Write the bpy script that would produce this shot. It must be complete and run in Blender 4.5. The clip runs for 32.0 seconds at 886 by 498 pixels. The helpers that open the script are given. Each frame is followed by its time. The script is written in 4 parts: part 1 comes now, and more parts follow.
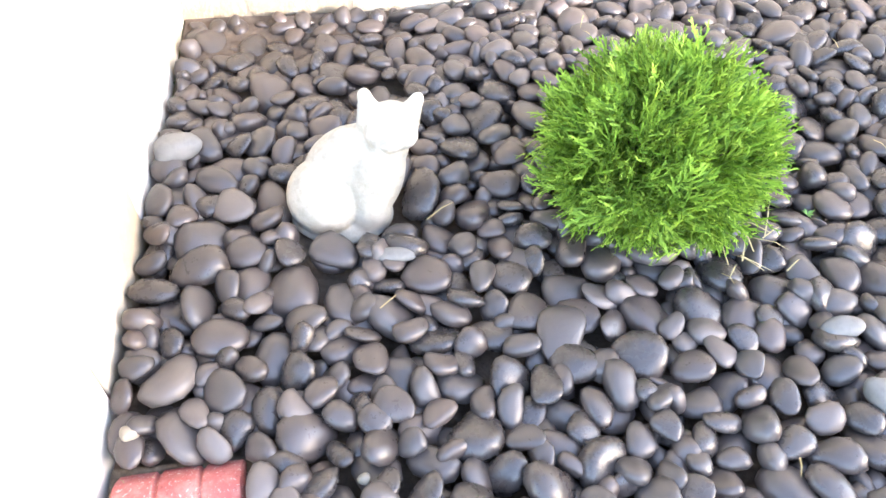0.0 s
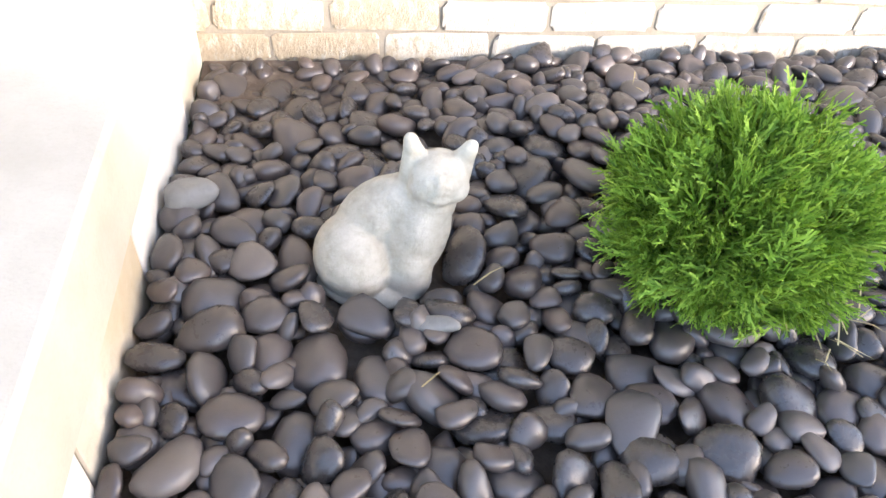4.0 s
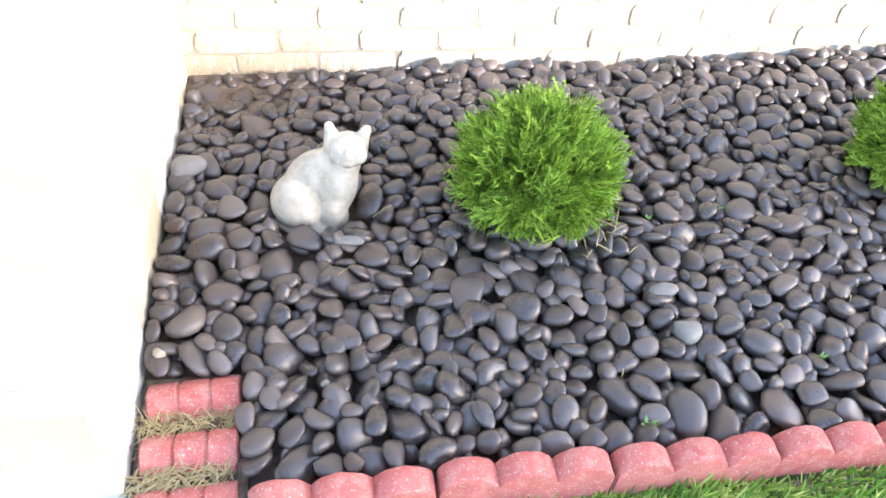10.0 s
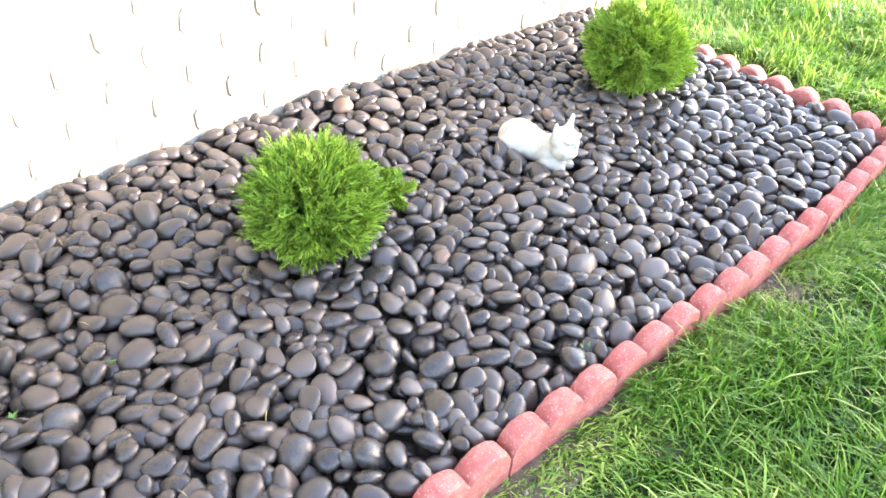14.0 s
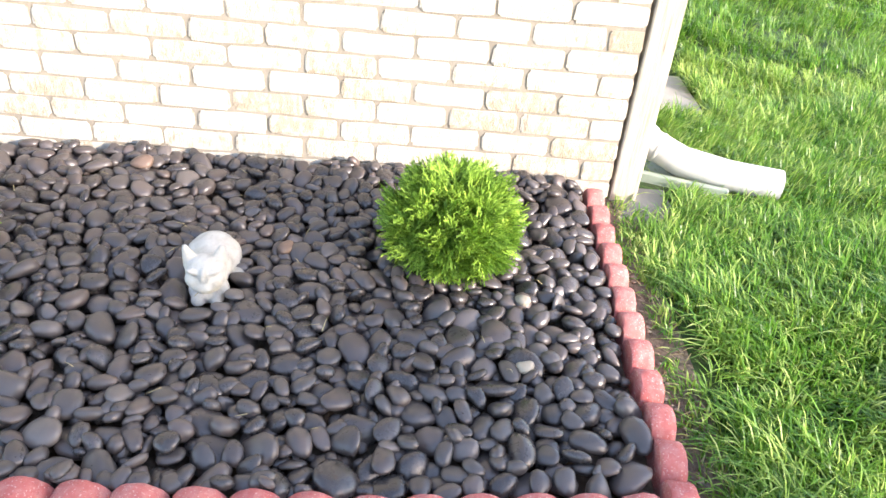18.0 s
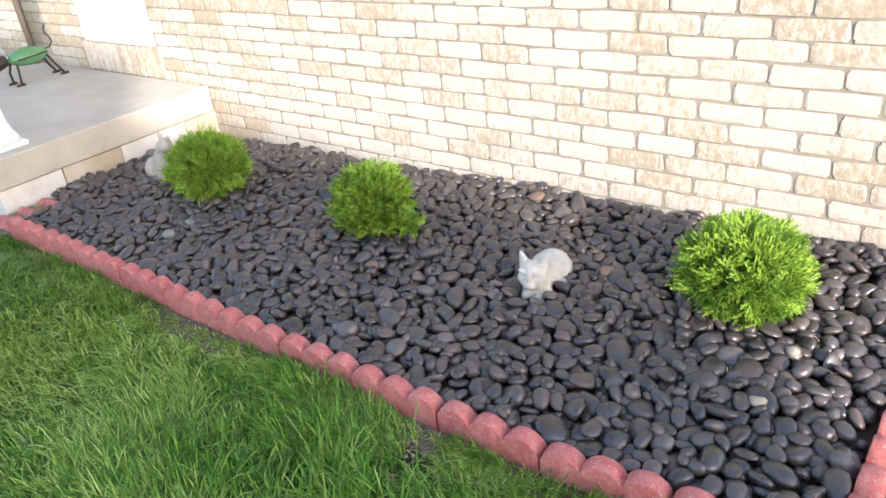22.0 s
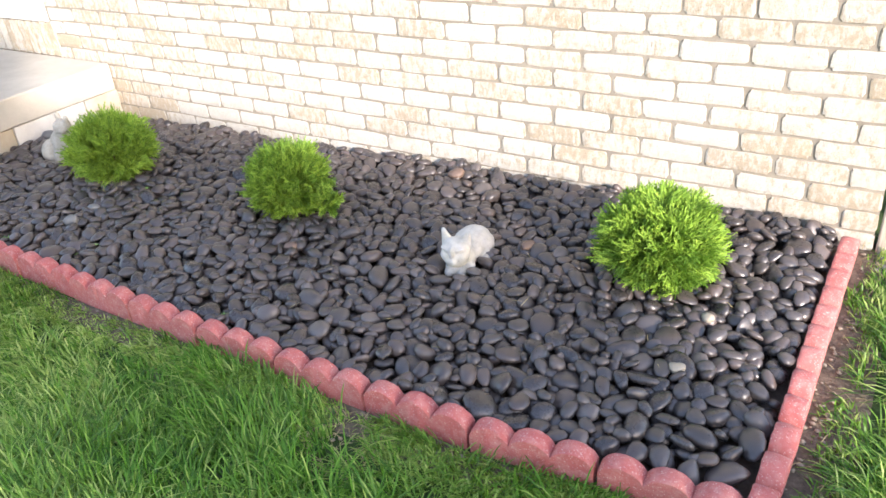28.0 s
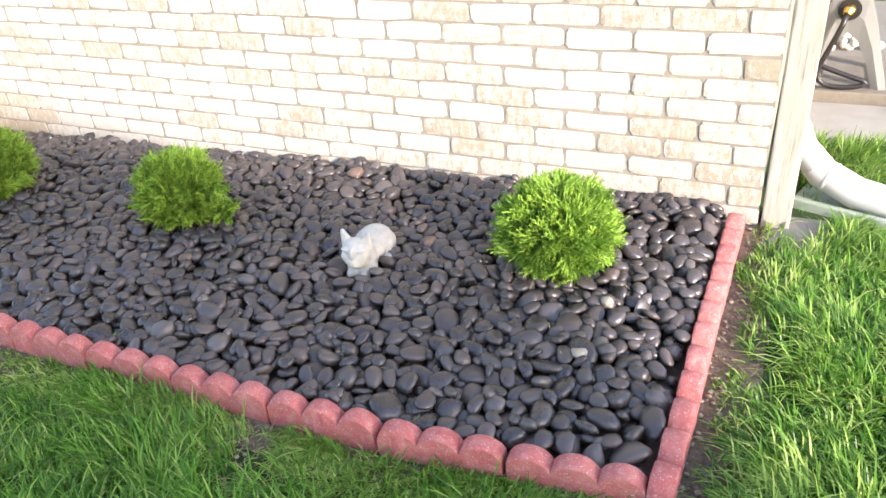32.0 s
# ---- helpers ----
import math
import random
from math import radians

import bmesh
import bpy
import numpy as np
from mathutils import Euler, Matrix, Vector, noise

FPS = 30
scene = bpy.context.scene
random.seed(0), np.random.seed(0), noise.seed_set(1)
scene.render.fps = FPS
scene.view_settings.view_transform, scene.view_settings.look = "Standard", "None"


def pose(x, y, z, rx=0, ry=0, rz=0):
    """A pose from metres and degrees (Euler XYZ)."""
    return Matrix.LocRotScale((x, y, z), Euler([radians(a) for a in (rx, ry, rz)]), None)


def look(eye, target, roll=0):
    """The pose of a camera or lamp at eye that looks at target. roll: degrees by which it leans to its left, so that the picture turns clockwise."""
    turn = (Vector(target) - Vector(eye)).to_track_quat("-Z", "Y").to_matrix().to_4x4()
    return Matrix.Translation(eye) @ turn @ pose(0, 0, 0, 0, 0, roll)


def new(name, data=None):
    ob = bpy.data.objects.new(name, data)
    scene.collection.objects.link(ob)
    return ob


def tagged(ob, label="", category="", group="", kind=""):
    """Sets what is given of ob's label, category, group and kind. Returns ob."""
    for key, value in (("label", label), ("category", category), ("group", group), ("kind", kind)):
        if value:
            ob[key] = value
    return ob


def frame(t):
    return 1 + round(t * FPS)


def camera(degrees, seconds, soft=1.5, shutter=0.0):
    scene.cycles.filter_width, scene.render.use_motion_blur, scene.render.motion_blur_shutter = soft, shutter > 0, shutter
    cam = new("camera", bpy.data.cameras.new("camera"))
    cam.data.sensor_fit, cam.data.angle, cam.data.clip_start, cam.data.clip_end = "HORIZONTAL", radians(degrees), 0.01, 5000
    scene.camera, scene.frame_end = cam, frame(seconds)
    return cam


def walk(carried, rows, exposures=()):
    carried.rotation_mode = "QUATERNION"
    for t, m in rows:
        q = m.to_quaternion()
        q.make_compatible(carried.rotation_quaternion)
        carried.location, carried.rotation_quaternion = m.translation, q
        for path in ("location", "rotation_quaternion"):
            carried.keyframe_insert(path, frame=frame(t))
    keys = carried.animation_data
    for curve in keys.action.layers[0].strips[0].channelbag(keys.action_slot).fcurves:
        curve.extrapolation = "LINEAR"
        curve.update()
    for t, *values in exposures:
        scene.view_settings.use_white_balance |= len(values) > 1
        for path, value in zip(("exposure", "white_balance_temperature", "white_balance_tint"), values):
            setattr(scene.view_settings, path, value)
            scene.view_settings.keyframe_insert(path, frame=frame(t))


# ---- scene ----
cam = camera(60.8, 32.0, soft=1.5)
PATH = [
    (0, (0.153, -1.46, 0.99), (0.355, -0.229, -0.573), 3.2),
    (0.5, (0.121, -1.479, 1.02), (0.32, -0.202, -0.507), 2.3),
    (1, (0.096, -1.49, 1.031), (0.288, -0.177, -0.465), 2.8),
    (1.5, (0.1, -1.495, 1.027), (0.332, -0.154, -0.439), 5.0),
    (2, (0.089, -1.469, 1.014), (0.328, -0.081, -0.406), 4.9),
    (2.5, (0.086, -1.41, 0.957), (0.298, -0.01, -0.455), 4.8),
    (4.5, (0.094, -1.357, 0.865), (0.338, -0.004, -0.587), 5.5),
    (5, (0.105, -1.36, 0.867), (0.368, -0.015, -0.59), 5.4),
    (5.5, (0.12, -1.372, 0.895), (0.463, -0.04, -0.557), 7.5),
    (6, (0.158, -1.402, 0.967), (0.648, -0.084, -0.456), 7.9),
    (6.5, (0.2, -1.45, 1.039), (0.83, -0.152, -0.346), 8.2),
    (7, (0.23, -1.532, 1.101), (1.002, -0.243, -0.219), 9.2),
    (7.5, (0.274, -1.622, 1.145), (1.175, -0.371, -0.129), 8.8),
    (8, (0.357, -1.705, 1.175), (1.104, -0.458, -0.199), 8.1),
    (8.5, (0.375, -1.763, 1.207), (0.865, -0.456, -0.225), 7.0),
    (9, (0.272, -1.831, 1.224), (0.669, -0.497, -0.212), 5.4),
    (9.5, (0.16, -1.865, 1.243), (0.451, -0.481, -0.171), 4.8),
    (10, (0.136, -1.872, 1.236), (0.454, -0.521, -0.204), 6.4),
    (10.5, (0.141, -1.871, 1.233), (0.491, -0.533, -0.211), 7.2),
    (11, (0.149, -1.874, 1.229), (0.533, -0.553, -0.223), 7.6),
    (11.5, (0.162, -1.885, 1.234), (0.614, -0.571, -0.204), 8.1),
    (12, (0.216, -1.914, 1.245), (0.842, -0.627, -0.152), 8.5),
    (12.5, (0.346, -1.931, 1.251), (1.059, -0.659, -0.118), 6.7),
    (13, (0.574, -1.936, 1.26), (1.269, -0.623, -0.079), 4.0),
    (13.5, (0.676, -1.931, 1.268), (1.408, -0.811, 0.139), 2.8),
    (14, (0.829, -1.826, 1.207), (1.786, -0.855, 0.110), 5.1),
    (14.5, (0.983, -1.803, 1.235), (2.044, -0.944, 0.140), 2.3),
    (15, (1.239, -1.924, 1.241), (2.225, -0.982, 0.143), 6.5),
    (15.5, (1.393, -2.031, 1.269), (2.333, -1.088, 0.133), 5.6),
    (17.5, (2.614, -2.225, 1.191), (3.027, -0.603, 0.096), 5.0),
    (18, (2.847, -2.167, 1.231), (2.935, -0.515, 0.107), 5.9),
    (18.5, (3.018, -2.21, 1.237), (2.698, -0.627, 0.057), 4.8),
    (19, (3.102, -2.321, 1.271), (2.536, -0.754, 0.164), 2.2),
    (19.5, (3.164, -2.475, 1.322), (2.426, -0.93, 0.289), -3.7),
    (20, (3.337, -2.503, 1.363), (2.269, -1.072, 0.464), -4.5),
    (20.5, (3.471, -2.48, 1.362), (2.298, -1.142, 0.448), -5.1),
    (21, (3.511, -2.447, 1.347), (2.357, -1.118, 0.397), -6.9),
    (21.5, (3.514, -2.455, 1.348), (2.334, -1.14, 0.41), -7.5),
    (22, (3.505, -2.456, 1.352), (2.352, -1.119, 0.413), -6.9),
    (22.5, (3.498, -2.458, 1.346), (2.367, -1.119, 0.383), -6.2),
    (23, (3.498, -2.457, 1.346), (2.403, -1.081, 0.394), -6.3),
    (23.5, (3.499, -2.458, 1.34), (2.422, -1.093, 0.353), -6.7),
    (24, (3.501, -2.462, 1.34), (2.458, -1.08, 0.339), -6.5),
    (24.5, (3.505, -2.469, 1.336), (2.491, -1.064, 0.336), -5.9),
    (25, (3.512, -2.47, 1.335), (2.537, -1.041, 0.332), -5.6),
    (25.5, (3.521, -2.465, 1.33), (2.596, -1.01, 0.314), -5.3),
    (27.5, (3.515, -2.426, 1.317), (2.71, -0.919, 0.277), -4.5),
    (28, (3.48, -2.446, 1.332), (2.516, -1.01, 0.328), -5.1),
    (28.5, (3.465, -2.45, 1.336), (2.494, -1.011, 0.342), -3.9),
    (29, (3.444, -2.457, 1.334), (2.44, -1.038, 0.344), -4.1),
    (29.5, (3.435, -2.458, 1.34), (2.415, -1.051, 0.35), -4.0),
    (30, (3.435, -2.457, 1.333), (2.433, -1.043, 0.334), -4.1),
    (30.5, (3.437, -2.449, 1.328), (2.474, -1.029, 0.301), -4.1),
    (31, (3.453, -2.437, 1.328), (2.519, -1.001, 0.295), -5.2),
    (31.5, (3.491, -2.411, 1.32), (2.647, -0.932, 0.27), -5.2),
    (32, (3.515, -2.397, 1.323), (2.743, -0.867, 0.291), -5.3),
]
walk(cam, [(t, look(eye, target, roll)) for t, eye, target, roll in PATH],
     exposures=[(0, 3.88, 6800, 18), (1, 3.25, 6800, 18), (2, 3.03, 6800, 18), (5, 3.14, 6800, 18), (6, 3.4, 6800, 18), (7, 3.56, 6800, 18), (8, 3.58, 6800, 18), (9, 3.52, 6800, 18), (11, 3.2, 6800, 18), (13, 3.52, 6900, 18),
                (14.5, 3.62, 7300, 17), (15.5, 3.58, 7300, 17), (18, 2.68, 6850, 18), (19, 2.66, 6700, 20), (20, 2.22, 6700, 18), (22, 2.2, 6700, 17), (24, 2.33, 6650, 17), (26, 2.34, 6650, 18), (29, 2.3, 6650, 18), (32, 2.38, 6650, 18)])

# ---- world, sun ----
SUN = Vector((0.78, -0.52, 0.34)).normalized()
world = bpy.data.worlds.new("sky")
scene.world = world
world.use_nodes = True
_n = world.node_tree.nodes
_sky = _n.new("ShaderNodeTexSky")
_sky.sky_type = "NISHITA"
_sky.sun_disc = False
_sky.sun_elevation = math.asin(SUN.z)
_sky.sun_rotation = math.atan2(SUN.x, SUN.y)
_n["Background"].inputs["Strength"].default_value = 0.15
world.node_tree.links.new(_sky.outputs[0], _n["Background"].inputs["Color"])
_sl = bpy.data.lights.new("sun", "SUN")
_sl.energy, _sl.angle, _sl.color = 2.0, radians(0.9), (1.0, 0.95, 0.88)
sun = new("sun", _sl)
sun.matrix_world = look(SUN * 20, (0, 0, 0))


# ---- materials ----
def mat(name, build):
    m = bpy.data.materials.new(name)
    m.use_nodes = True
    nt = m.node_tree
    build(nt, nt.nodes["Principled BSDF"])
    return m


def node(nt, kind, **kw):
    n = nt.nodes.new(kind)
    for k, v in kw.items():
        n.inputs[k].default_value = v
    return n


def coords(nt):
    g = nt.nodes.new("ShaderNodeNewGeometry")
    return g.outputs["Position"]


def noise_tex(nt, vec, scale, detail=4, rough=0.55):
    n = node(nt, "ShaderNodeTexNoise", Scale=scale, Detail=detail, Roughness=rough)
    if vec is not None:
        nt.links.new(vec, n.inputs["Vector"])
    return n.outputs["Fac"]


def ramp(nt, fac, stops):
    r = nt.nodes.new("ShaderNodeValToRGB")
    e = r.color_ramp.elements
    while len(e) < len(stops):
        e.new(0.5)
    for el, (p, c) in zip(e, stops):
        el.position, el.color = p, (*c, 1)
    nt.links.new(fac, r.inputs["Fac"])
    return r.outputs["Color"]


def mixc(nt, fac, a, b, mode="MIX"):
    m = nt.nodes.new("ShaderNodeMix")
    m.data_type, m.blend_type = "RGBA", mode
    for sock, v in ((m.inputs[0], fac), (m.inputs[6], a), (m.inputs[7], b)):
        if isinstance(v, (int, float)):
            sock.default_value = v
        elif isinstance(v, tuple):
            sock.default_value = (*v, 1)
        else:
            nt.links.new(v, sock)
    return m.outputs[2]


def maths(nt, op, a, b=0.0):
    m = nt.nodes.new("ShaderNodeMath")
    m.operation = op
    for sock, v in zip(m.inputs, (a, b)):
        if isinstance(v, (int, float)):
            sock.default_value = v
        else:
            nt.links.new(v, sock)
    return m.outputs[0]


def bump(nt, bsdf, height, strength, distance):
    b = node(nt, "ShaderNodeBump", Strength=strength, Distance=distance)
    nt.links.new(height, b.inputs["Height"])
    nt.links.new(b.outputs[0], bsdf.inputs["Normal"])


def any_random(nt):
    """A number for each object or each loose piece of a joined mesh."""
    o = nt.nodes.new("ShaderNodeObjectInfo")
    g = nt.nodes.new("ShaderNodeNewGeometry")
    return maths(nt, "FRACT", maths(nt, "ADD", o.outputs["Random"], g.outputs["Random Per Island"]))


def m_pebble(nt, b):
    """Polished black river stone: satin, faintly mottled, each stone of its own tone."""
    p, r = coords(nt), any_random(nt)
    base = ramp(nt, r, [(0, (0.030, 0.025, 0.023)), (0.25, (0.048, 0.039, 0.035)), (0.42, (0.062, 0.046, 0.041)),
                        (0.55, (0.052, 0.045, 0.043)), (0.78, (0.070, 0.058, 0.053)), (0.92, (0.088, 0.064, 0.055)), (1, (0.125, 0.107, 0.098))])
    mott = noise_tex(nt, p, 55, 4, 0.55)
    col = mixc(nt, maths(nt, "MULTIPLY", mott, 0.35), base, (0.090, 0.080, 0.077))
    spk = ramp(nt, noise_tex(nt, p, 480, 2), [(0.70, (0, 0, 0)), (0.78, (1, 1, 1))])
    col = mixc(nt, maths(nt, "MULTIPLY", spk, 0.16), col, (0.20, 0.19, 0.18))
    dust = ramp(nt, noise_tex(nt, p, 2.3, 5, 0.65), [(0.5, (0, 0, 0)), (0.72, (1, 1, 1))])
    col = mixc(nt, maths(nt, "MULTIPLY", dust, 0.25), col, (0.100, 0.078, 0.066))
    nt.links.new(col, b.inputs["Base Color"])
    ro = maths(nt, "ADD", maths(nt, "MULTIPLY", r, 0.14), maths(nt, "MULTIPLY", noise_tex(nt, p, 70, 5, 0.65), 0.34))
    nt.links.new(maths(nt, "ADD", ro, 0.10), b.inputs["Roughness"])
    b.inputs["Specular IOR Level"].default_value = 0.62
    bump(nt, b, noise_tex(nt, p, 75, 6, 0.68), 0.32, 0.0024)


def m_edger(nt, b):
    p, r = coords(nt), any_random(nt)
    col = ramp(nt, noise_tex(nt, p, 14, 6, 0.65), [(0.25, (0.375, 0.085, 0.075)), (0.5, (0.45, 0.112, 0.100)), (0.8, (0.51, 0.16, 0.138))])
    col = mixc(nt, maths(nt, "MULTIPLY", r, 0.3), col, (0.50, 0.21, 0.175))
    fade = ramp(nt, noise_tex(nt, p, 45, 5, 0.65), [(0.46, (0, 0, 0)), (0.68, (1, 1, 1))])
    col = mixc(nt, maths(nt, "MULTIPLY", fade, 0.45), col, (0.55, 0.31, 0.27))
    dirt = ramp(nt, noise_tex(nt, p, 24, 6, 0.7), [(0.56, (0, 0, 0)), (0.74, (1, 1, 1))])
    col = mixc(nt, maths(nt, "MULTIPLY", dirt, 0.22), col, (0.26, 0.12, 0.09))
    spk = ramp(nt, noise_tex(nt, p, 210, 3), [(0.60, (0, 0, 0)), (0.66, (1, 1, 1))])
    col = mixc(nt, maths(nt, "MULTIPLY", spk, 0.55), col, (0.66, 0.5, 0.44))
    pit = ramp(nt, noise_tex(nt, p, 190, 3), [(0.30, (1, 1, 1)), (0.37, (0, 0, 0))])
    col = mixc(nt, maths(nt, "MULTIPLY", pit, 0.45), col, (0.18, 0.06, 0.05))
    nt.links.new(col, b.inputs["Base Color"])
    b.inputs["Roughness"].default_value = 0.9
    bump(nt, b, noise_tex(nt, p, 170, 6, 0.8), 0.7, 0.004)


def m_brick(nt, b):
    p, r = coords(nt), any_random(nt)
    mp = nt.nodes.new("ShaderNodeMapping")
    mp.inputs["Scale"].default_value = (1.0, 1.0, 0.55)
    nt.links.new(p, mp.inputs["Vector"])
    tan = ramp(nt, noise_tex(nt, p, 60, 6, 0.7), [(0.3, (0.31, 0.235, 0.145)), (0.7, (0.39, 0.315, 0.21))])
    wash = maths(nt, "ADD", noise_tex(nt, mp.outputs[0], 42, 7, 0.72), maths(nt, "MULTIPLY", maths(nt, "SUBTRACT", r, 0.48), 0.22))
    wash = maths(nt, "ADD", wash, maths(nt, "MULTIPLY", maths(nt, "SUBTRACT", noise_tex(nt, p, 2.2, 4), 0.5), 0.4))
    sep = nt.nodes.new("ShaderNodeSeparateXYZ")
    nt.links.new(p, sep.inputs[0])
    # thinner wash at both ends: tan bricks, plus porch-side shade put into the colour
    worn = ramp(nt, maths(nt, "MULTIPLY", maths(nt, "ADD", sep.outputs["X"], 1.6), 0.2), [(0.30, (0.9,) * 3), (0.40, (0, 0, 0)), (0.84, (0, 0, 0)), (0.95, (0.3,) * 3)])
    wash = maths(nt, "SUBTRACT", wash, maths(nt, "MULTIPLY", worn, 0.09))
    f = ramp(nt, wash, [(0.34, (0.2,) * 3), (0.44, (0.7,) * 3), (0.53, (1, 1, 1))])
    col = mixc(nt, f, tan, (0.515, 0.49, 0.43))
    grey = ramp(nt, noise_tex(nt, p, 24, 7, 0.75), [(0.48, (0, 0, 0)), (0.62, (1, 1, 1))])
    col = mixc(nt, maths(nt, "MULTIPLY", grey, 0.25), col, (0.37, 0.325, 0.245))
    drip = ramp(nt, noise_tex(nt, p, 150, 5, 0.75), [(0.54, (0, 0, 0)), (0.66, (1, 1, 1))])
    col = mixc(nt, maths(nt, "MULTIPLY", drip, 0.35), col, (0.29, 0.235, 0.155))
    nt.links.new(col, b.inputs["Base Color"])
    b.inputs["Roughness"].default_value = 0.9
    bump(nt, b, noise_tex(nt, mp.outputs[0], 110, 7, 0.75), 1.0, 0.008)


def m_mortar(nt, b):
    """Pale sandy mortar, uneven in tone."""
    p = coords(nt)
    col = ramp(nt, noise_tex(nt, p, 30, 6, 0.7), [(0.3, (0.225, 0.195, 0.150)), (0.7, (0.305, 0.272, 0.220))])
    spot = ramp(nt, noise_tex(nt, p, 9, 5, 0.65), [(0.5, (0, 0, 0)), (0.7, (1, 1, 1))])
    col = mixc(nt, maths(nt, "MULTIPLY", spot, 0.35), col, (0.20, 0.17, 0.13))
    nt.links.new(col, b.inputs["Base Color"])
    b.inputs["Roughness"].default_value = 0.95
    bump(nt, b, noise_tex(nt, p, 200, 5, 0.7), 0.6, 0.003)


def m_concrete(nt, b, pale=1.0):
    p = coords(nt)
    col = ramp(nt, noise_tex(nt, p, 5, 7, 0.65), [(0.3, (0.35 * pale, 0.32 * pale, 0.265 * pale)), (0.7, (0.44 * pale, 0.41 * pale, 0.35 * pale))])
    spk = ramp(nt, noise_tex(nt, p, 150, 4), [(0.5, (0, 0, 0)), (0.75, (1, 1, 1))])
    col = mixc(nt, maths(nt, "MULTIPLY", spk, 0.3), col, (0.33 * pale, 0.30 * pale, 0.25 * pale))
    nt.links.new(col, b.inputs["Base Color"])
    b.inputs["Roughness"].default_value = 0.9
    bump(nt, b, noise_tex(nt, p, 220, 5), 0.35, 0.002)


def m_foundation(nt, b):
    p = coords(nt)
    col = ramp(nt, noise_tex(nt, p, 3.2, 4, 0.6), [(0.35, (0.42, 0.36, 0.26)), (0.5, (0.53, 0.49, 0.41)), (0.62, (0.60, 0.58, 0.53))])
    st = ramp(nt, noise_tex(nt, p, 26, 6, 0.7), [(0.5, (0, 0, 0)), (0.75, (1, 1, 1))])
    col = mixc(nt, maths(nt, "MULTIPLY", st, 0.4), col, (0.36, 0.28, 0.17))
    nt.links.new(col, b.inputs["Base Color"])
    b.inputs["Roughness"].default_value = 0.92
    bump(nt, b, noise_tex(nt, p, 90, 6), 0.5, 0.004)


def m_soil(nt, b):
    p = coords(nt)
    col = ramp(nt, noise_tex(nt, p, 40, 7, 0.7), [(0.3, (0.085, 0.062, 0.046)), (0.6, (0.17, 0.13, 0.098)), (0.8, (0.27, 0.22, 0.165))])
    nt.links.new(col, b.inputs["Base Color"])
    b.inputs["Roughness"].default_value = 0.95
    bump(nt, b, noise_tex(nt, p, 70, 7, 0.75), 1.0, 0.012)


def m_drysoil(nt, b):
    p = coords(nt)
    col = ramp(nt, noise_tex(nt, p, 55, 7, 0.75), [(0.3, (0.080, 0.060, 0.042)), (0.55, (0.18, 0.14, 0.10)), (0.75, (0.31, 0.255, 0.19))])
    nt.links.new(col, b.inputs["Base Color"])
    b.inputs["Roughness"].default_value = 0.95
    bump(nt, b, noise_tex(nt, p, 90, 7, 0.75), 1.0, 0.012)


def m_ground(nt, b):
    p = coords(nt)
    green = ramp(nt, noise_tex(nt, p, 25, 6, 0.7), [(0.3, (0.022, 0.050, 0.009)), (0.7, (0.050, 0.095, 0.018))])
    soil = ramp(nt, noise_tex(nt, p, 45, 7, 0.7), [(0.3, (0.09, 0.072, 0.05)), (0.7, (0.27, 0.22, 0.155))])
    f = ramp(nt, noise_tex(nt, p, 3.5, 4), [(0.24, (0, 0, 0)), (0.42, (1, 1, 1))])
    nt.links.new(mixc(nt, f, soil, green), b.inputs["Base Color"])
    b.inputs["Roughness"].default_value = 0.95
    bump(nt, b, noise_tex(nt, p, 60, 7, 0.75), 1.0, 0.012)


def leafy(stops, trans, gloss, patchy=(4.0, 0.35)):
    def build(nt, b):
        p, r = coords(nt), any_random(nt)
        col = ramp(nt, r, stops)
        patch = ramp(nt, noise_tex(nt, p, patchy[0], 5, 0.65), [(0.42, (0, 0, 0)), (0.66, (1, 1, 1))])
        col = mixc(nt, maths(nt, "MULTIPLY", patch, patchy[1]), col, stops[-1][1])
        nt.links.new(col, b.inputs["Base Color"])
        b.inputs["Roughness"].default_value = gloss
        b.inputs["Specular IOR Level"].default_value = 0.35
        tr = nt.nodes.new("ShaderNodeBsdfTranslucent")
        nt.links.new(col, tr.inputs["Color"])
        mx = nt.nodes.new("ShaderNodeMixShader")
        mx.inputs[0].default_value = trans
        nt.links.new(b.outputs[0], mx.inputs[1])
        nt.links.new(tr.outputs[0], mx.inputs[2])
        nt.links.new(mx.outputs[0], nt.nodes["Material Output"].inputs["Surface"])
    return build


def m_wood(nt, b):
    p = coords(nt)
    mp = nt.nodes.new("ShaderNodeMapping")
    mp.inputs["Scale"].default_value = (1, 1, 0.06)
    nt.links.new(p, mp.inputs["Vector"])
    g = noise_tex(nt, mp.outputs[0], 90, 6, 0.65)
    col = ramp(nt, g, [(0.3, (0.15, 0.125, 0.092)), (0.44, (0.34, 0.30, 0.24)), (0.7, (0.44, 0.405, 0.345))])
    st = ramp(nt, noise_tex(nt, p, 7, 5), [(0.5, (0, 0, 0)), (0.7, (1, 1, 1))])
    col = mixc(nt, maths(nt, "MULTIPLY", st, 0.35), col, (0.33, 0.29, 0.2))
    nt.links.new(col, b.inputs["Base Color"])
    b.inputs["Roughness"].default_value = 0.85
    bump(nt, b, g, 0.5, 0.004)


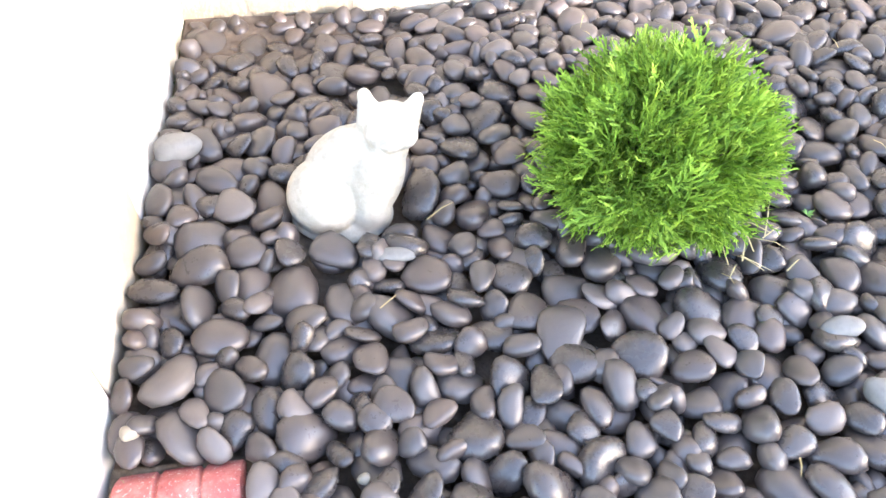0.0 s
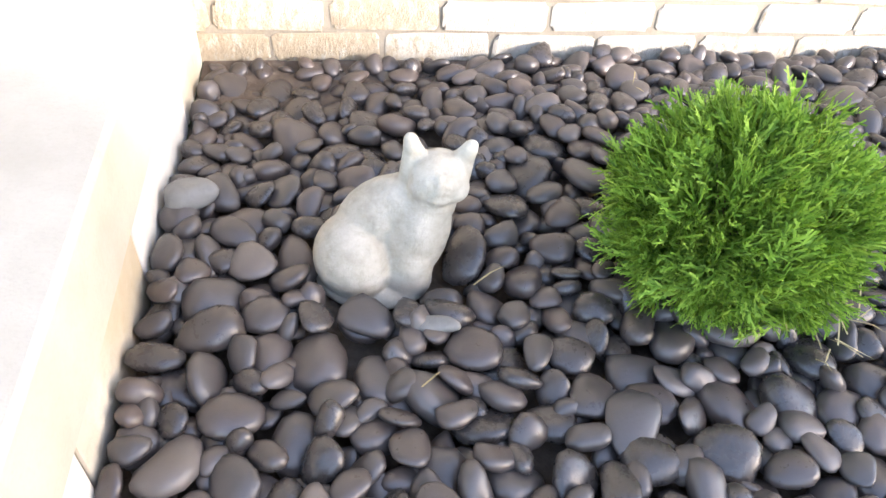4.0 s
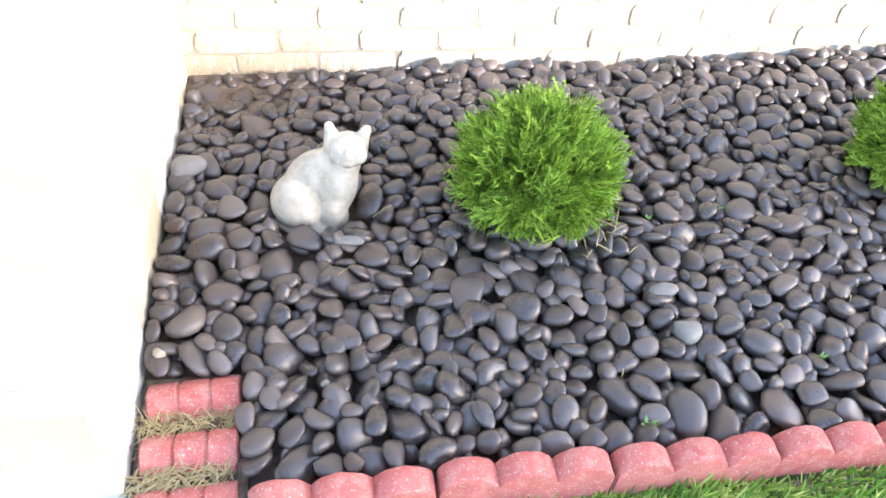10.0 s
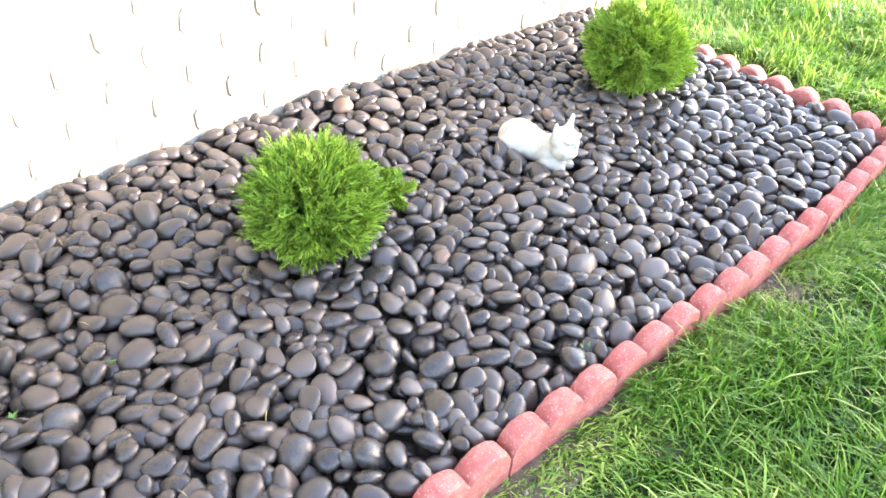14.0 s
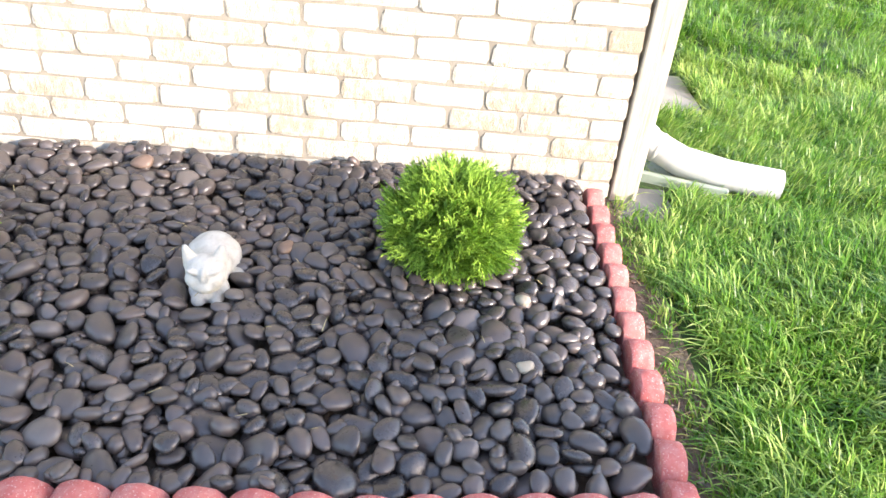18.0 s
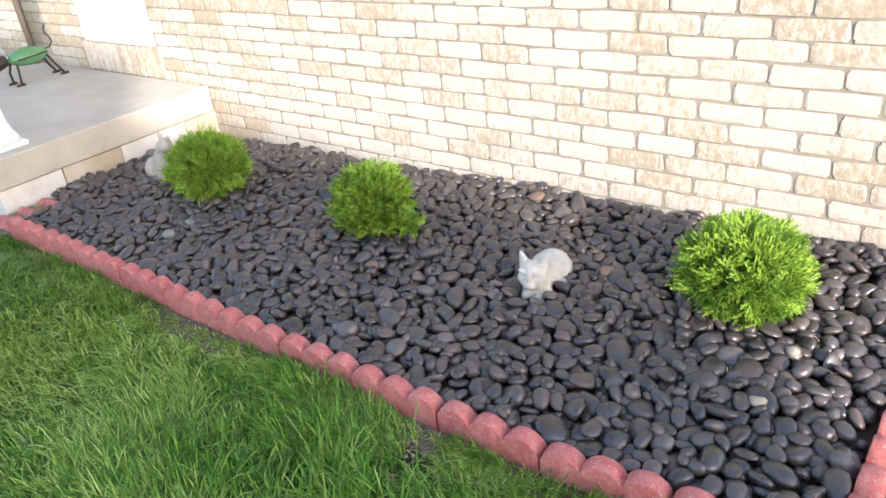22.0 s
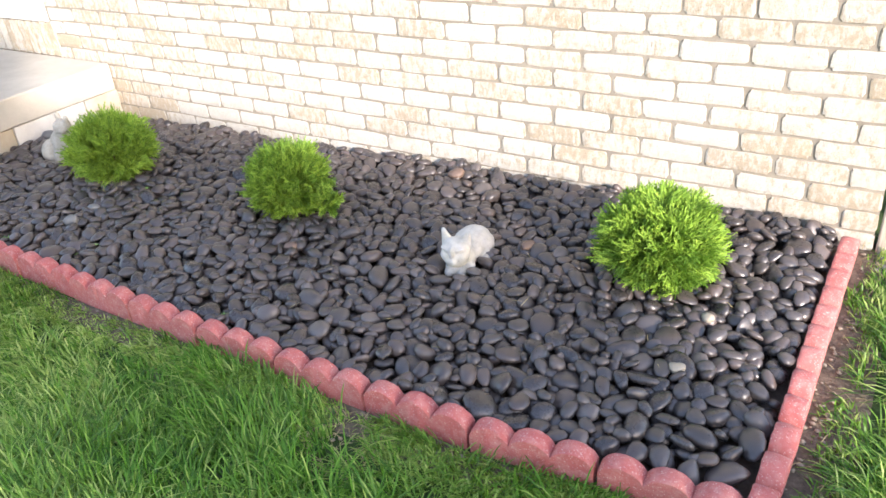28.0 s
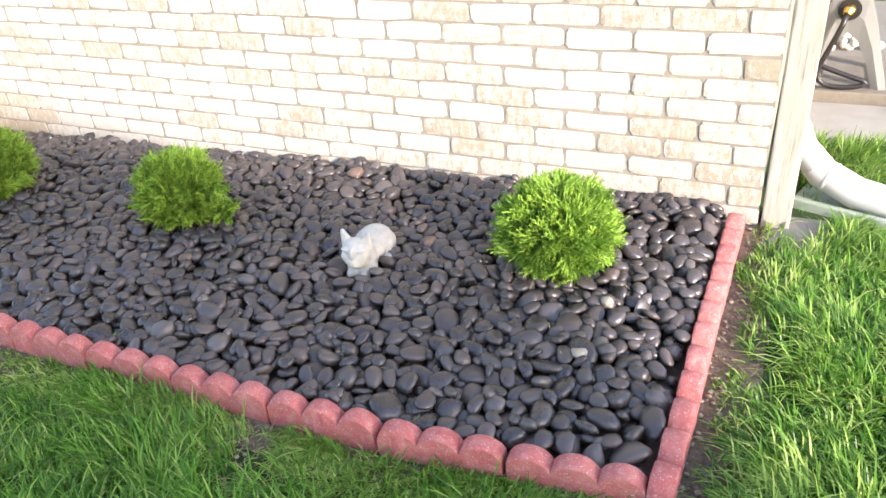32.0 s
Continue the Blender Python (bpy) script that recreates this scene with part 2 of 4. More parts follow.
def m_cat(nt, b):
    p = coords(nt)
    col = ramp(nt, noise_tex(nt, p, 32, 6, 0.65), [(0.3, (0.325, 0.297, 0.238)), (0.5, (0.415, 0.385, 0.32)), (0.7, (0.50, 0.47, 0.40))])
    pit = ramp(nt, noise_tex(nt, p, 130, 5, 0.7), [(0.58, (0, 0, 0)), (0.72, (1, 1, 1))])
    col = mixc(nt, maths(nt, "MULTIPLY", pit, 0.40), col, (0.27, 0.25, 0.20))
    nt.links.new(col, b.inputs["Base Color"])
    b.inputs["Roughness"].default_value = 0.9
    bump(nt, b, noise_tex(nt, p, 170, 6, 0.7), 0.7, 0.003)


def m_chalk(nt, b):
    p = coords(nt)
    col = ramp(nt, noise_tex(nt, p, 30, 6, 0.65), [(0.32, (0.42, 0.40, 0.34)), (0.45, (0.50, 0.482, 0.43)), (0.7, (0.58, 0.568, 0.52))])
    pit = ramp(nt, noise_tex(nt, p, 110, 5, 0.7), [(0.58, (0, 0, 0)), (0.70, (1, 1, 1))])
    col = mixc(nt, maths(nt, "MULTIPLY", pit, 0.35), col, (0.22, 0.20, 0.15))
    nt.links.new(col, b.inputs["Base Color"])
    b.inputs["Roughness"].default_value = 0.92
    bump(nt, b, noise_tex(nt, p, 150, 6, 0.7), 0.8, 0.004)


def plain(col, rough, spec=0.5, metal=0.0, grime=0.15, scale=18):
    def build(nt, b):
        p = coords(nt)
        f = ramp(nt, noise_tex(nt, p, scale, 6, 0.65), [(0.45, (0, 0, 0)), (0.75, (1, 1, 1))])
        nt.links.new(mixc(nt, maths(nt, "MULTIPLY", f, grime), col, tuple(c * 0.5 for c in col)), b.inputs["Base Color"])
        b.inputs["Roughness"].default_value = rough
        b.inputs["Specular IOR Level"].default_value = spec
        b.inputs["Metallic"].default_value = metal
        bump(nt, b, noise_tex(nt, p, 200, 3), 0.1, 0.001)
    return build


PEBBLE, EDGER, BRICK, MORTAR = mat("pebble", m_pebble), mat("red_concrete", m_edger), mat("washed_brick", m_brick), mat("mortar", m_mortar)
FOUND, SOIL, GROUND = mat("foundation", m_foundation), mat("soil", m_soil), mat("turf_soil", m_ground)
SHRUB = mat("thuja", leafy([(0, (0.070, 0.145, 0.015)), (0.3, (0.138, 0.265, 0.024)), (0.65, (0.222, 0.375, 0.040)), (1, (0.310, 0.460, 0.065))], 0.14, 0.65, (14.0, 0.12)))
SHRUB2 = mat("thuja_grey", leafy([(0, (0.12, 0.26, 0.06)), (0.5, (0.18, 0.35, 0.10)), (1, (0.25, 0.42, 0.14))], 0.3, 0.6))
GRASS = mat("grass", leafy([(0, (0.034, 0.110, 0.010)), (0.4, (0.090, 0.240, 0.022)), (0.8, (0.175, 0.375, 0.042)), (1, (0.40, 0.51, 0.13))], 0.45, 0.36, (3.5, 0.25)))
COARSE = mat("coarse_grass", leafy([(0, (0.17, 0.31, 0.04)), (0.5, (0.30, 0.46, 0.075)), (1, (0.53, 0.62, 0.20))], 0.4, 0.45, (6.0, 0.5)))
STRAW = mat("straw", leafy([(0, (0.28, 0.22, 0.11)), (1, (0.45, 0.38, 0.20))], 0.2, 0.7))
WOOD, CAT, CHALK, BARK = mat("weathered_wood", m_wood), mat("cast_stone", m_cat), mat("chalky_stone", m_chalk), mat("bark", plain((0.14, 0.09, 0.06), 0.9))
DRYSOIL = mat("dry_soil", m_drysoil)
DOORPAINT = mat("door_paint", plain((0.58, 0.59, 0.59), 0.45, grime=0.12))
# concrete at half tone: dirt on the paver, painted-in shade on the patio
DUSTY_SHADED = mat("dusty_shaded_concrete", lambda nt, b: m_concrete(nt, b, 0.5))
OLDWOOD = mat("grey_wood", plain((0.20, 0.17, 0.13), 0.85, grime=0.5, scale=30))
WALK = mat("walk_concrete", lambda nt, b: m_concrete(nt, b, 0.8))
WHITESTONE = mat("white_stone", plain((0.55, 0.51, 0.44), 0.85, grime=0.6, scale=40))
PARGED = mat("parging", plain((0.64, 0.62, 0.57), 0.9, grime=0.4, scale=14))
SLAB = mat("pale_concrete", lambda nt, b: m_concrete(nt, b, 1.15))
WHITE = mat("white_paint", plain((0.80, 0.80, 0.78), 0.45, grime=0.1))
PIPE = mat("white_plastic", plain((0.54, 0.53, 0.49), 0.45, grime=0.35))
SPLASH = mat("grey_green_plastic", plain((0.30, 0.35, 0.27), 0.6, grime=0.35))
GREYP = mat("grey_plastic", plain((0.20, 0.195, 0.18), 0.5))
HOSE = mat("dark_rubber", plain((0.022, 0.018, 0.016), 0.4))
BRASS = mat("brass", plain((0.75, 0.52, 0.15), 0.3, metal=1.0))
IRON = mat("dark_iron", plain((0.05, 0.04, 0.035), 0.5, metal=0.4))
GREEN = mat("green_glaze", plain((0.10, 0.26, 0.12), 0.2, grime=0.2))
LIGHTSTONE = mat("light_gravel", plain((0.27, 0.225, 0.165), 0.9, grime=0.7, scale=60))
PALE = mat("pale_pebble", plain((0.17, 0.165, 0.155), 0.6, grime=0.5, scale=80))
BUFF = mat("buff_pebble", plain((0.30, 0.26, 0.20), 0.4, grime=0.4, scale=60))
BROWN = mat("brown_pebble", plain((0.15, 0.10, 0.075), 0.5, grime=0.4, scale=60))
BROWNPIPE = mat("brown_paint", plain((0.16, 0.13, 0.11), 0.5))
SIDING = mat("siding", plain((0.55, 0.52, 0.47), 0.7))


def m_glass(nt, b):
    b.inputs["Base Color"].default_value = (0.40, 0.45, 0.48, 1)
    b.inputs["Roughness"].default_value = 0.06
    b.inputs["Coat Weight"].default_value = 0.6


GLASS = mat("door_glass", m_glass)


# ---- mesh helpers ----
def obj(name, bm, material, parent=None, smooth=False, label=""):
    me = bpy.data.meshes.new(name)
    bm.to_mesh(me)
    bm.free()
    for m in (material if isinstance(material, (list, tuple)) else [material]):
        me.materials.append(m)
    if smooth:
        me.polygons.foreach_set("use_smooth", [True] * len(me.polygons))
    ob = new(name, me)
    if parent:
        ob.parent = parent
    if label:
        ob["label"] = label
    return ob


def part(name, bm, material, parent, label="", smooth=False):
    return obj(name, bm, material, parent, smooth, label)


def box(bm, x0, y0, z0, x1, y1, z1, bevel=0.0):
    r = bmesh.ops.create_cube(bm, size=1)
    bmesh.ops.transform(bm, verts=r["verts"], matrix=Matrix.Translation(((x0 + x1) / 2, (y0 + y1) / 2, (z0 + z1) / 2))
                        @ Matrix.Diagonal((x1 - x0, y1 - y0, z1 - z0, 1)))
    if bevel:
        es = list({e for v in r["verts"] for e in v.link_edges})
        bmesh.ops.bevel(bm, geom=es, offset=bevel, segments=2, affect="EDGES", profile=0.5)
    return bm


def boxes(*args, bevel=0.0):
    bm = bmesh.new()
    for a in args:
        box(bm, *a, bevel=bevel)
    return bm


def tube(points, radius, sides=12, cap=True):
    """A round tube along points; radius may be a list."""
    bm = bmesh.new()
    pts = [Vector(p) for p in points]
    rad = radius if isinstance(radius, (list, tuple)) else [radius] * len(pts)
    rings, side = [], None
    for i, p in enumerate(pts):
        d = (pts[min(i + 1, len(pts) - 1)] - pts[max(i - 1, 0)]).normalized()
        if side is None:
            side = d.orthogonal().normalized()
        side = (side - d * side.dot(d)).normalized()
        up = d.cross(side)
        rings.append([bm.verts.new(p + rad[i] * (math.cos(a) * side + math.sin(a) * up)) for a in np.linspace(0, 2 * math.pi, sides, endpoint=False)])
    for a, b in zip(rings, rings[1:]):
        for k in range(sides):
            bm.faces.new((a[k], a[(k + 1) % sides], b[(k + 1) % sides], b[k]))
    if cap:
        bm.faces.new(rings[0][::-1])
        bm.faces.new(rings[-1])
    bmesh.ops.recalc_face_normals(bm, faces=bm.faces[:])
    return bm


def arrays(name, verts, faces, material, parent=None, smooth=False):
    me = bpy.data.meshes.new(name)
    me.from_pydata(verts.tolist() if hasattr(verts, "tolist") else verts, [], faces.tolist() if hasattr(faces, "tolist") else faces)
    me.materials.append(material)
    if smooth:
        me.polygons.foreach_set("use_smooth", [True] * len(me.polygons))
    me.update()
    ob = new(name, me)
    if parent:
        ob.parent = parent
    return ob


rng = np.random.default_rng(7)

# ---- plan ----
B = 0.307                 # length of an edging block
XL, XR = -0.2, 3.372     # bed from the porch to the inside of the side edging
YF = -1.297       # inside of the front edging
THICK = 0.046             # edging thickness
WALL_END = 3.485


def front_line(x):
    """The middle of the front edging, which bends towards the wall over its last two blocks."""
    return np.interp(x, [0.0, 1.2, 1.6, 2.7, 3.372], [-1.306, -1.310, -1.320, -1.318, -1.266])


def side_line(y):
    """The inner face of the side edging, a little askew."""
    return 3.372 + 0.022 * (y + 1.26) / 1.2


COURSE, MODULE, Z0 = 0.0715, 0.222, 0.071

# ---- ground ----
bm = bmesh.new()
bmesh.ops.create_grid(bm, x_segments=40, y_segments=40, size=400)
ground = tagged(obj("ground", bm, GROUND), "soil and thin turf of a flat lawn", "ground", kind="structure")
bm = bmesh.new()
box(bm, XL, YF - 0.02, 0.002, XR + 0.02, -0.3, 0.010)
box(bm, XL, -0.302, -0.03, XR + 0.02, 0.02, 0.004)
pebble_bed = tagged(obj("pebble_bed", bm, SOIL), "dark soil bed filled with polished black river pebbles", "garden bed", kind="structure")
bm = bmesh.new()
box(bm, XL - 0.5, YF - THICK - 0.09, -0.05, XR + 0.061, YF - THICK - 0.0, 0.006, bevel=0.002)
box(bm, XR + THICK, YF - THICK - 0.10, -0.05, XR + 0.19, 0.06, 0.004, bevel=0.002)
tagged(obj("soil_strip", bm, DRYSOIL), "bare crumbly soil strip along the red edging", "soil", kind="structure")

bm = bmesh.new()
box(bm, XL + 0.002, YF - THICK - 0.01, -0.02, -0.007, -1.025, 0.028, bevel=0.006)
tagged(obj("soil_patch", bm, DRYSOIL), "dry crumbly soil around the short red blocks", "soil", kind="structure")

# ---- house wall ----
wall = new("wall_front")
tagged(wall, "sunlit wall of whitewashed cream bricks with grey mortar", "brick wall", kind="structure")
DOOR = (-1.42, -0.63)
bm = boxes((DOOR[1], 0.001, -0.1, WALL_END - 0.003, 0.22, 3.0), (-4.0, 0.001, -0.1, DOOR[0], 0.22, 3.0), (DOOR[0], 0.001, -0.1, DOOR[1], 0.22, 0.49), (DOOR[0], 0.001, 2.6, DOOR[1], 0.22, 3.0))
part("mortar_backing", bm, MORTAR, wall)
bm = boxes((WALL_END - 0.215, 0.22, -0.1, WALL_END - 0.005, 6.0, 3.0))
tagged(obj("wall_side", bm, MORTAR), "pale masonry side wall of the house", "wall", kind="structure")
bm = boxes((-4.2, -0.1, 3.0, WALL_END + 0.1, 6.2, 3.15))
tagged(obj("ceiling", bm, WHITE), "white painted eave over the house wall", "eave", kind="structure")


def brick_mesh(length, height, seed):
    """A worn brick, front towards -y, with rounded uneven edges."""
    r = np.random.default_rng(seed)
    bm = bmesh.new()
    n = 6
    us = np.array([0, 0.035, 0.33, 0.66, 0.965, 1]) * length - length / 2
    vs = np.array([0, 0.16, 0.84, 1]) * height - height / 2
    proud = r.uniform(0.0022, 0.0044)
    grid = []
    for i, u in enumerate(us):
        row = []
        for j, v in enumerate(vs):
            edge = i in (0, n - 1) or j in (0, 3)
            corner = i in (0, n - 1) and j in (0, 3)
            y = -proud + (0.0014 if edge else 0) + (0.0016 if corner else 0) + r.uniform(-0.0012, 0.0012)
            jx = r.uniform(-0.0025, 0.0025) - (r.uniform(0.002, 0.007) * np.sign(u) if corner else 0)
            jz = r.uniform(-0.0026, 0.0026) - (r.uniform(0.002, 0.008) * np.sign(v) if corner else 0)
            row.append(bm.verts.new((u + jx, y, v + jz)))
        grid.append(row)
    for i in range(n - 1):
        for j in range(3):
            bm.faces.new((grid[i][j], grid[i + 1][j], grid[i + 1][j + 1], grid[i][j + 1]))
    rim = [grid[i][0] for i in range(n)] + [grid[n - 1][j] for j in (1, 2, 3)] + [grid[i][3] for i in range(n - 2, -1, -1)] + [grid[0][j] for j in (2, 1)]
    back = [bm.verts.new((v.co.x, 0.012, v.co.z)) for v in rim]
    m = len(rim)
    for k in range(m):
        bm.faces.new((rim[k], back[k], back[(k + 1) % m], rim[(k + 1) % m]))
    bmesh.ops.recalc_face_normals(bm, faces=bm.faces[:])
    me = bpy.data.meshes.new("brick")
    bm.to_mesh(me)
    bm.free()
    me.materials.append(BRICK)
    me.polygons.foreach_set("use_smooth", [True] * len(me.polygons))
    me.set_sharp_from_angle(angle=radians(14))
    return me


# ---- porch ----
porch = new("porch_slab")
tagged(porch, "pale concrete porch slab on a stained masonry base", "porch", kind="structure")
part("slab", boxes((-4.0, -1.26, 0.155, XL + 0.008, -0.014, 0.30), bevel=0.008), SLAB, porch)
part("foundation", boxes((-4.0, -1.235, -0.05, XL - 0.016, -0.002, 0.154)), MORTAR, porch, "grey joints of the masonry base")
for y0, y1, m, lab in ((-1.25, -0.938, PARGED, "white parged masonry block"), (-0.932, -0.618, FOUND, "tan stained masonry block"), (-0.612, -0.214, PARGED, "white parged masonry block"), (-0.208, -0.004, FOUND, "tan stained masonry block")):
    part("foundation_block", boxes((-0.62, y0, -0.05, XL - 0.003, y1, 0.152), bevel=0.004), m, porch, lab)
part("foundation_block", boxes((-4.0, -1.25, -0.05, -0.626, -1.236, 0.152), bevel=0.003), FOUND, porch)

tagged(obj("porch_roof", boxes((-4.2, -1.40, 2.75, XL + 0.05, -0.002, 2.9)), WHITE), "white soffit of the porch roof", "roof", kind="structure")

# ---- scalloped edging ----
def edger_mesh(scallops, pitch, thick, crest, valley, base, seed):
    r = np.random.default_rng(seed)
    bm = bmesh.new()
    length = scallops * pitch
    seg = 10
    xs, zs = [], []
    half = pitch / 2
    rise = crest - valley
    rad = (half * half + rise * rise) / (2 * rise)
    for s in range(scallops):
        for k in range(seg + (s == scallops - 1)):
            u = -half + pitch * k / seg
            zs.append(crest - rad + math.sqrt(max(rad * rad - u * u, 0)))
            xs.append(s * pitch + half + u)
    xs = np.clip(np.array(xs), 0.0015, length - 0.0015) - length / 2
    zs = np.array(zs)
    prof = [(-thick / 2, None), (-thick / 2, -0.005), (-thick / 2 + 0.004, -0.001), (-thick / 6, 0.001), (thick / 6, 0.001), (thick / 2 - 0.004, -0.001), (thick / 2, -0.005), (thick / 2, None)]
    rows = []
    for y, dz in prof:
        rows.append([bm.verts.new((x + r.normal(0, 0.0004), y + r.normal(0, 0.0006), (z + dz + r.normal(0, 0.0005)) if dz is not None else base)) for x, z in zip(xs, zs)])
    for a, b in zip(rows, rows[1:]):
        for k in range(len(xs) - 1):
            bm.faces.new((a[k], a[k + 1], b[k + 1], b[k]))
    for end in (0, -1):
        ring = [row[end] for row in rows]
        bm.faces.new(ring if end else ring[::-1])
    bm.faces.new(rows[0][::-1] + rows[-1])
    bmesh.ops.recalc_face_normals(bm, faces=bm.faces[:])
    me = bpy.data.meshes.new("edging_block")
    bm.to_mesh(me)
    bm.free()
    me.materials.append(EDGER)
    me.polygons.foreach_set("use_smooth", [True] * len(me.polygons))
    me.set_sharp_from_angle(angle=radians(38))
    return me


SIDE_THICK, SIDE_B = 0.053, 0.3175
SIDE_EDGERS = [edger_mesh(3, SIDE_B / 3 - 0.0018, SIDE_THICK, 0.110, 0.068, -0.05, 10 + s) for s in range(4)]
EDGERS = [edger_mesh(3, B / 3 - 0.0016, THICK, 0.108, 0.076, -0.05, s) for s in range(4)]
for i in range(11):
    x = XR - (i + 0.5) * B
    skew = math.degrees(math.atan2(front_line(x + B / 2) - front_line(x - B / 2), B))
    e = new("edging_block", EDGERS[i % 4])
    e.matrix_world = pose(x, float(front_line(x)) + rng.uniform(-0.003, 0.003), 0.0 - 0.018 * (x / 3.36), rng.uniform(-2, 2), rng.uniform(-0.5, 0.5), skew + rng.uniform(-0.5, 0.5))
    tagged(e, "red concrete scalloped edging block along the lawn", "edging block", group="front edging")
for i in range(4):
    y = -1.302 + (i + 0.5) * SIDE_B
    e = new("edging_block", SIDE_EDGERS[i])
    e.matrix_world = pose(side_line(y) + SIDE_THICK / 2, y, -0.018 - 0.004 * i, rng.uniform(-1, 2), rng.uniform(-0.5, 0.5), 88.9 + rng.uniform(-0.5, 0.5))
    tagged(e, "red concrete scalloped edging block closing the end of the bed", "edging block", group="side edging")


def ridge_mesh(seed):
    """A short red block with an arched back and two grooves across it."""
    r = np.random.default_rng(seed)
    bm = bmesh.new()
    us = []
    for s in range(3):
        a, b = s / 3, (s + 1) / 3
        us += [(a + 0.006, -0.006), (a + 0.03, 0.0), ((a + b) / 2, 0.0012), (b - 0.03, 0.0), (b - 0.006, -0.006)]
    rows = []
    for u, dz in us:
        row = []
        for k in range(9):
            v = k / 8
            z = 0.052 * math.sin(math.pi * (0.12 + 0.76 * v)) ** 0.8 + dz
            row.append(bm.verts.new(((u - 0.5) * 0.165, (v - 0.5) * 0.085, z + r.normal(0, 0.0005))))
        rows.append([bm.verts.new((row[0].co.x, row[0].co.y, -0.04))] + row + [bm.verts.new((row[0].co.x, row[-1].co.y, -0.04))])
    for a, b in zip(rows, rows[1:]):
        for k in range(len(a) - 1):
            bm.faces.new((a[k], b[k], b[k + 1], a[k + 1]))
    bm.faces.new(rows[0])
    bm.faces.new(rows[-1][::-1])
    bmesh.ops.recalc_face_normals(bm, faces=bm.faces[:])
    me = bpy.data.meshes.new("ridge_block")
    bm.to_mesh(me)
    bm.free()
    me.materials.append(EDGER)
    me.polygons.foreach_set("use_smooth", [True] * len(me.polygons))
    me.set_sharp_from_angle(angle=radians(38))
    return me


for i, (y, turn) in enumerate(((-1.078, 3), (-1.185, 1), (-1.288, 1))):
    e = new("ridge_block", ridge_mesh(i))
    e.matrix_world = pose(-0.103, y, 0.006, 0, 0, turn)
    tagged(e, "short red concrete block with two grooves beside the porch", "edging block", group="blocks by the porch")

# ---- statues ----
def statue(name, blobs, m, label, stone=None):
    """Ellipsoids and cones grown together into one carved figure."""
    bm = bmesh.new()
    for kind, c, s, rot in blobs:
        mat4 = Matrix.Translation(c) @ Euler([radians(a) for a in rot]).to_matrix().to_4x4() @ Matrix.Diagonal((*s, 1))
        if kind == "ball":
            bmesh.ops.create_icosphere(bm, subdivisions=3, radius=1, matrix=mat4)
        else:
            bmesh.ops.create_cone(bm, cap_ends=True, segments=16, radius1=1, radius2=0.25, depth=2, matrix=mat4)
    ob = obj(name, bm, stone or CAT, smooth=True)
    ob.matrix_world = m
    rm = ob.modifiers.new("grow", "REMESH")
    rm.mode, rm.voxel_size, rm.use_smooth_shade = "VOXEL", 0.0024, True
    sm = ob.modifiers.new("soften", "SMOOTH")
    sm.factor, sm.iterations = 0.5, 16
    return tagged(ob, label, "statue")


# the sitting cat faces +x in its own space
statue("cat_statue", [
    ("ball", (-0.055, -0.026, 0.042), (0.058, 0.060, 0.066), (0, 0, 0)),
    ("ball", (-0.048, -0.046, 0.040), (0.052, 0.042, 0.062), (0, 0, 0)),
    ("ball", (-0.020, 0.004, 0.092), (0.080, 0.048, 0.052), (0, -48, 0)),
    ("ball", (0.012, 0.002, 0.116), (0.058, 0.044, 0.044), (0, -54, 0)),
    ("ball", (0.034, -0.014, 0.080), (0.046, 0.050, 0.092), (0, 12, 0)),
    ("ball", (0.026, -0.044, 0.030), (0.034, 0.028, 0.070), (0, 8, 0)),
    ("ball", (0.050, -0.006, 0.140), (0.038, 0.042, 0.046), (0, 8, 0)),
    ("ball", (0.060, -0.006, 0.182), (0.041, 0.040, 0.034), (0, 0, 0)),
    ("ball", (0.041, -0.018, 0.173), (0.022, 0.024, 0.021), (0, 0, 0)),
    ("ball", (0.080, -0.018, 0.173), (0.022, 0.024, 0.021), (0, 0, 0)),
    ("ball", (0.060, -0.036, 0.168), (0.018, 0.013, 0.013), (0, 0, 0)),
    ("ball", (0.060, -0.036, 0.186), (0.009, 0.012, 0.022), (0, 0, 0)),
    ("cone", (0.026, 0.004, 0.205), (0.029, 0.019, 0.034), (0, -12, 8)),
    ("ball", (0.022, 0.004, 0.222), (0.012, 0.012, 0.020), (0, -12, 0)),
    ("cone", (0.089, 0.002, 0.203), (0.029, 0.019, 0.034), (0, 24, -8)),
    ("ball", (0.096, 0.002, 0.218), (0.012, 0.012, 0.020), (0, 24, 0)),
    ("ball", (-0.025, -0.022, -0.004), (0.088, 0.070, 0.020), (0, 0, 0)),
], pose(0.145, -0.588, 0.030, 0, 0, -6), "weathered pale grey cast stone cat sitting among black pebbles")

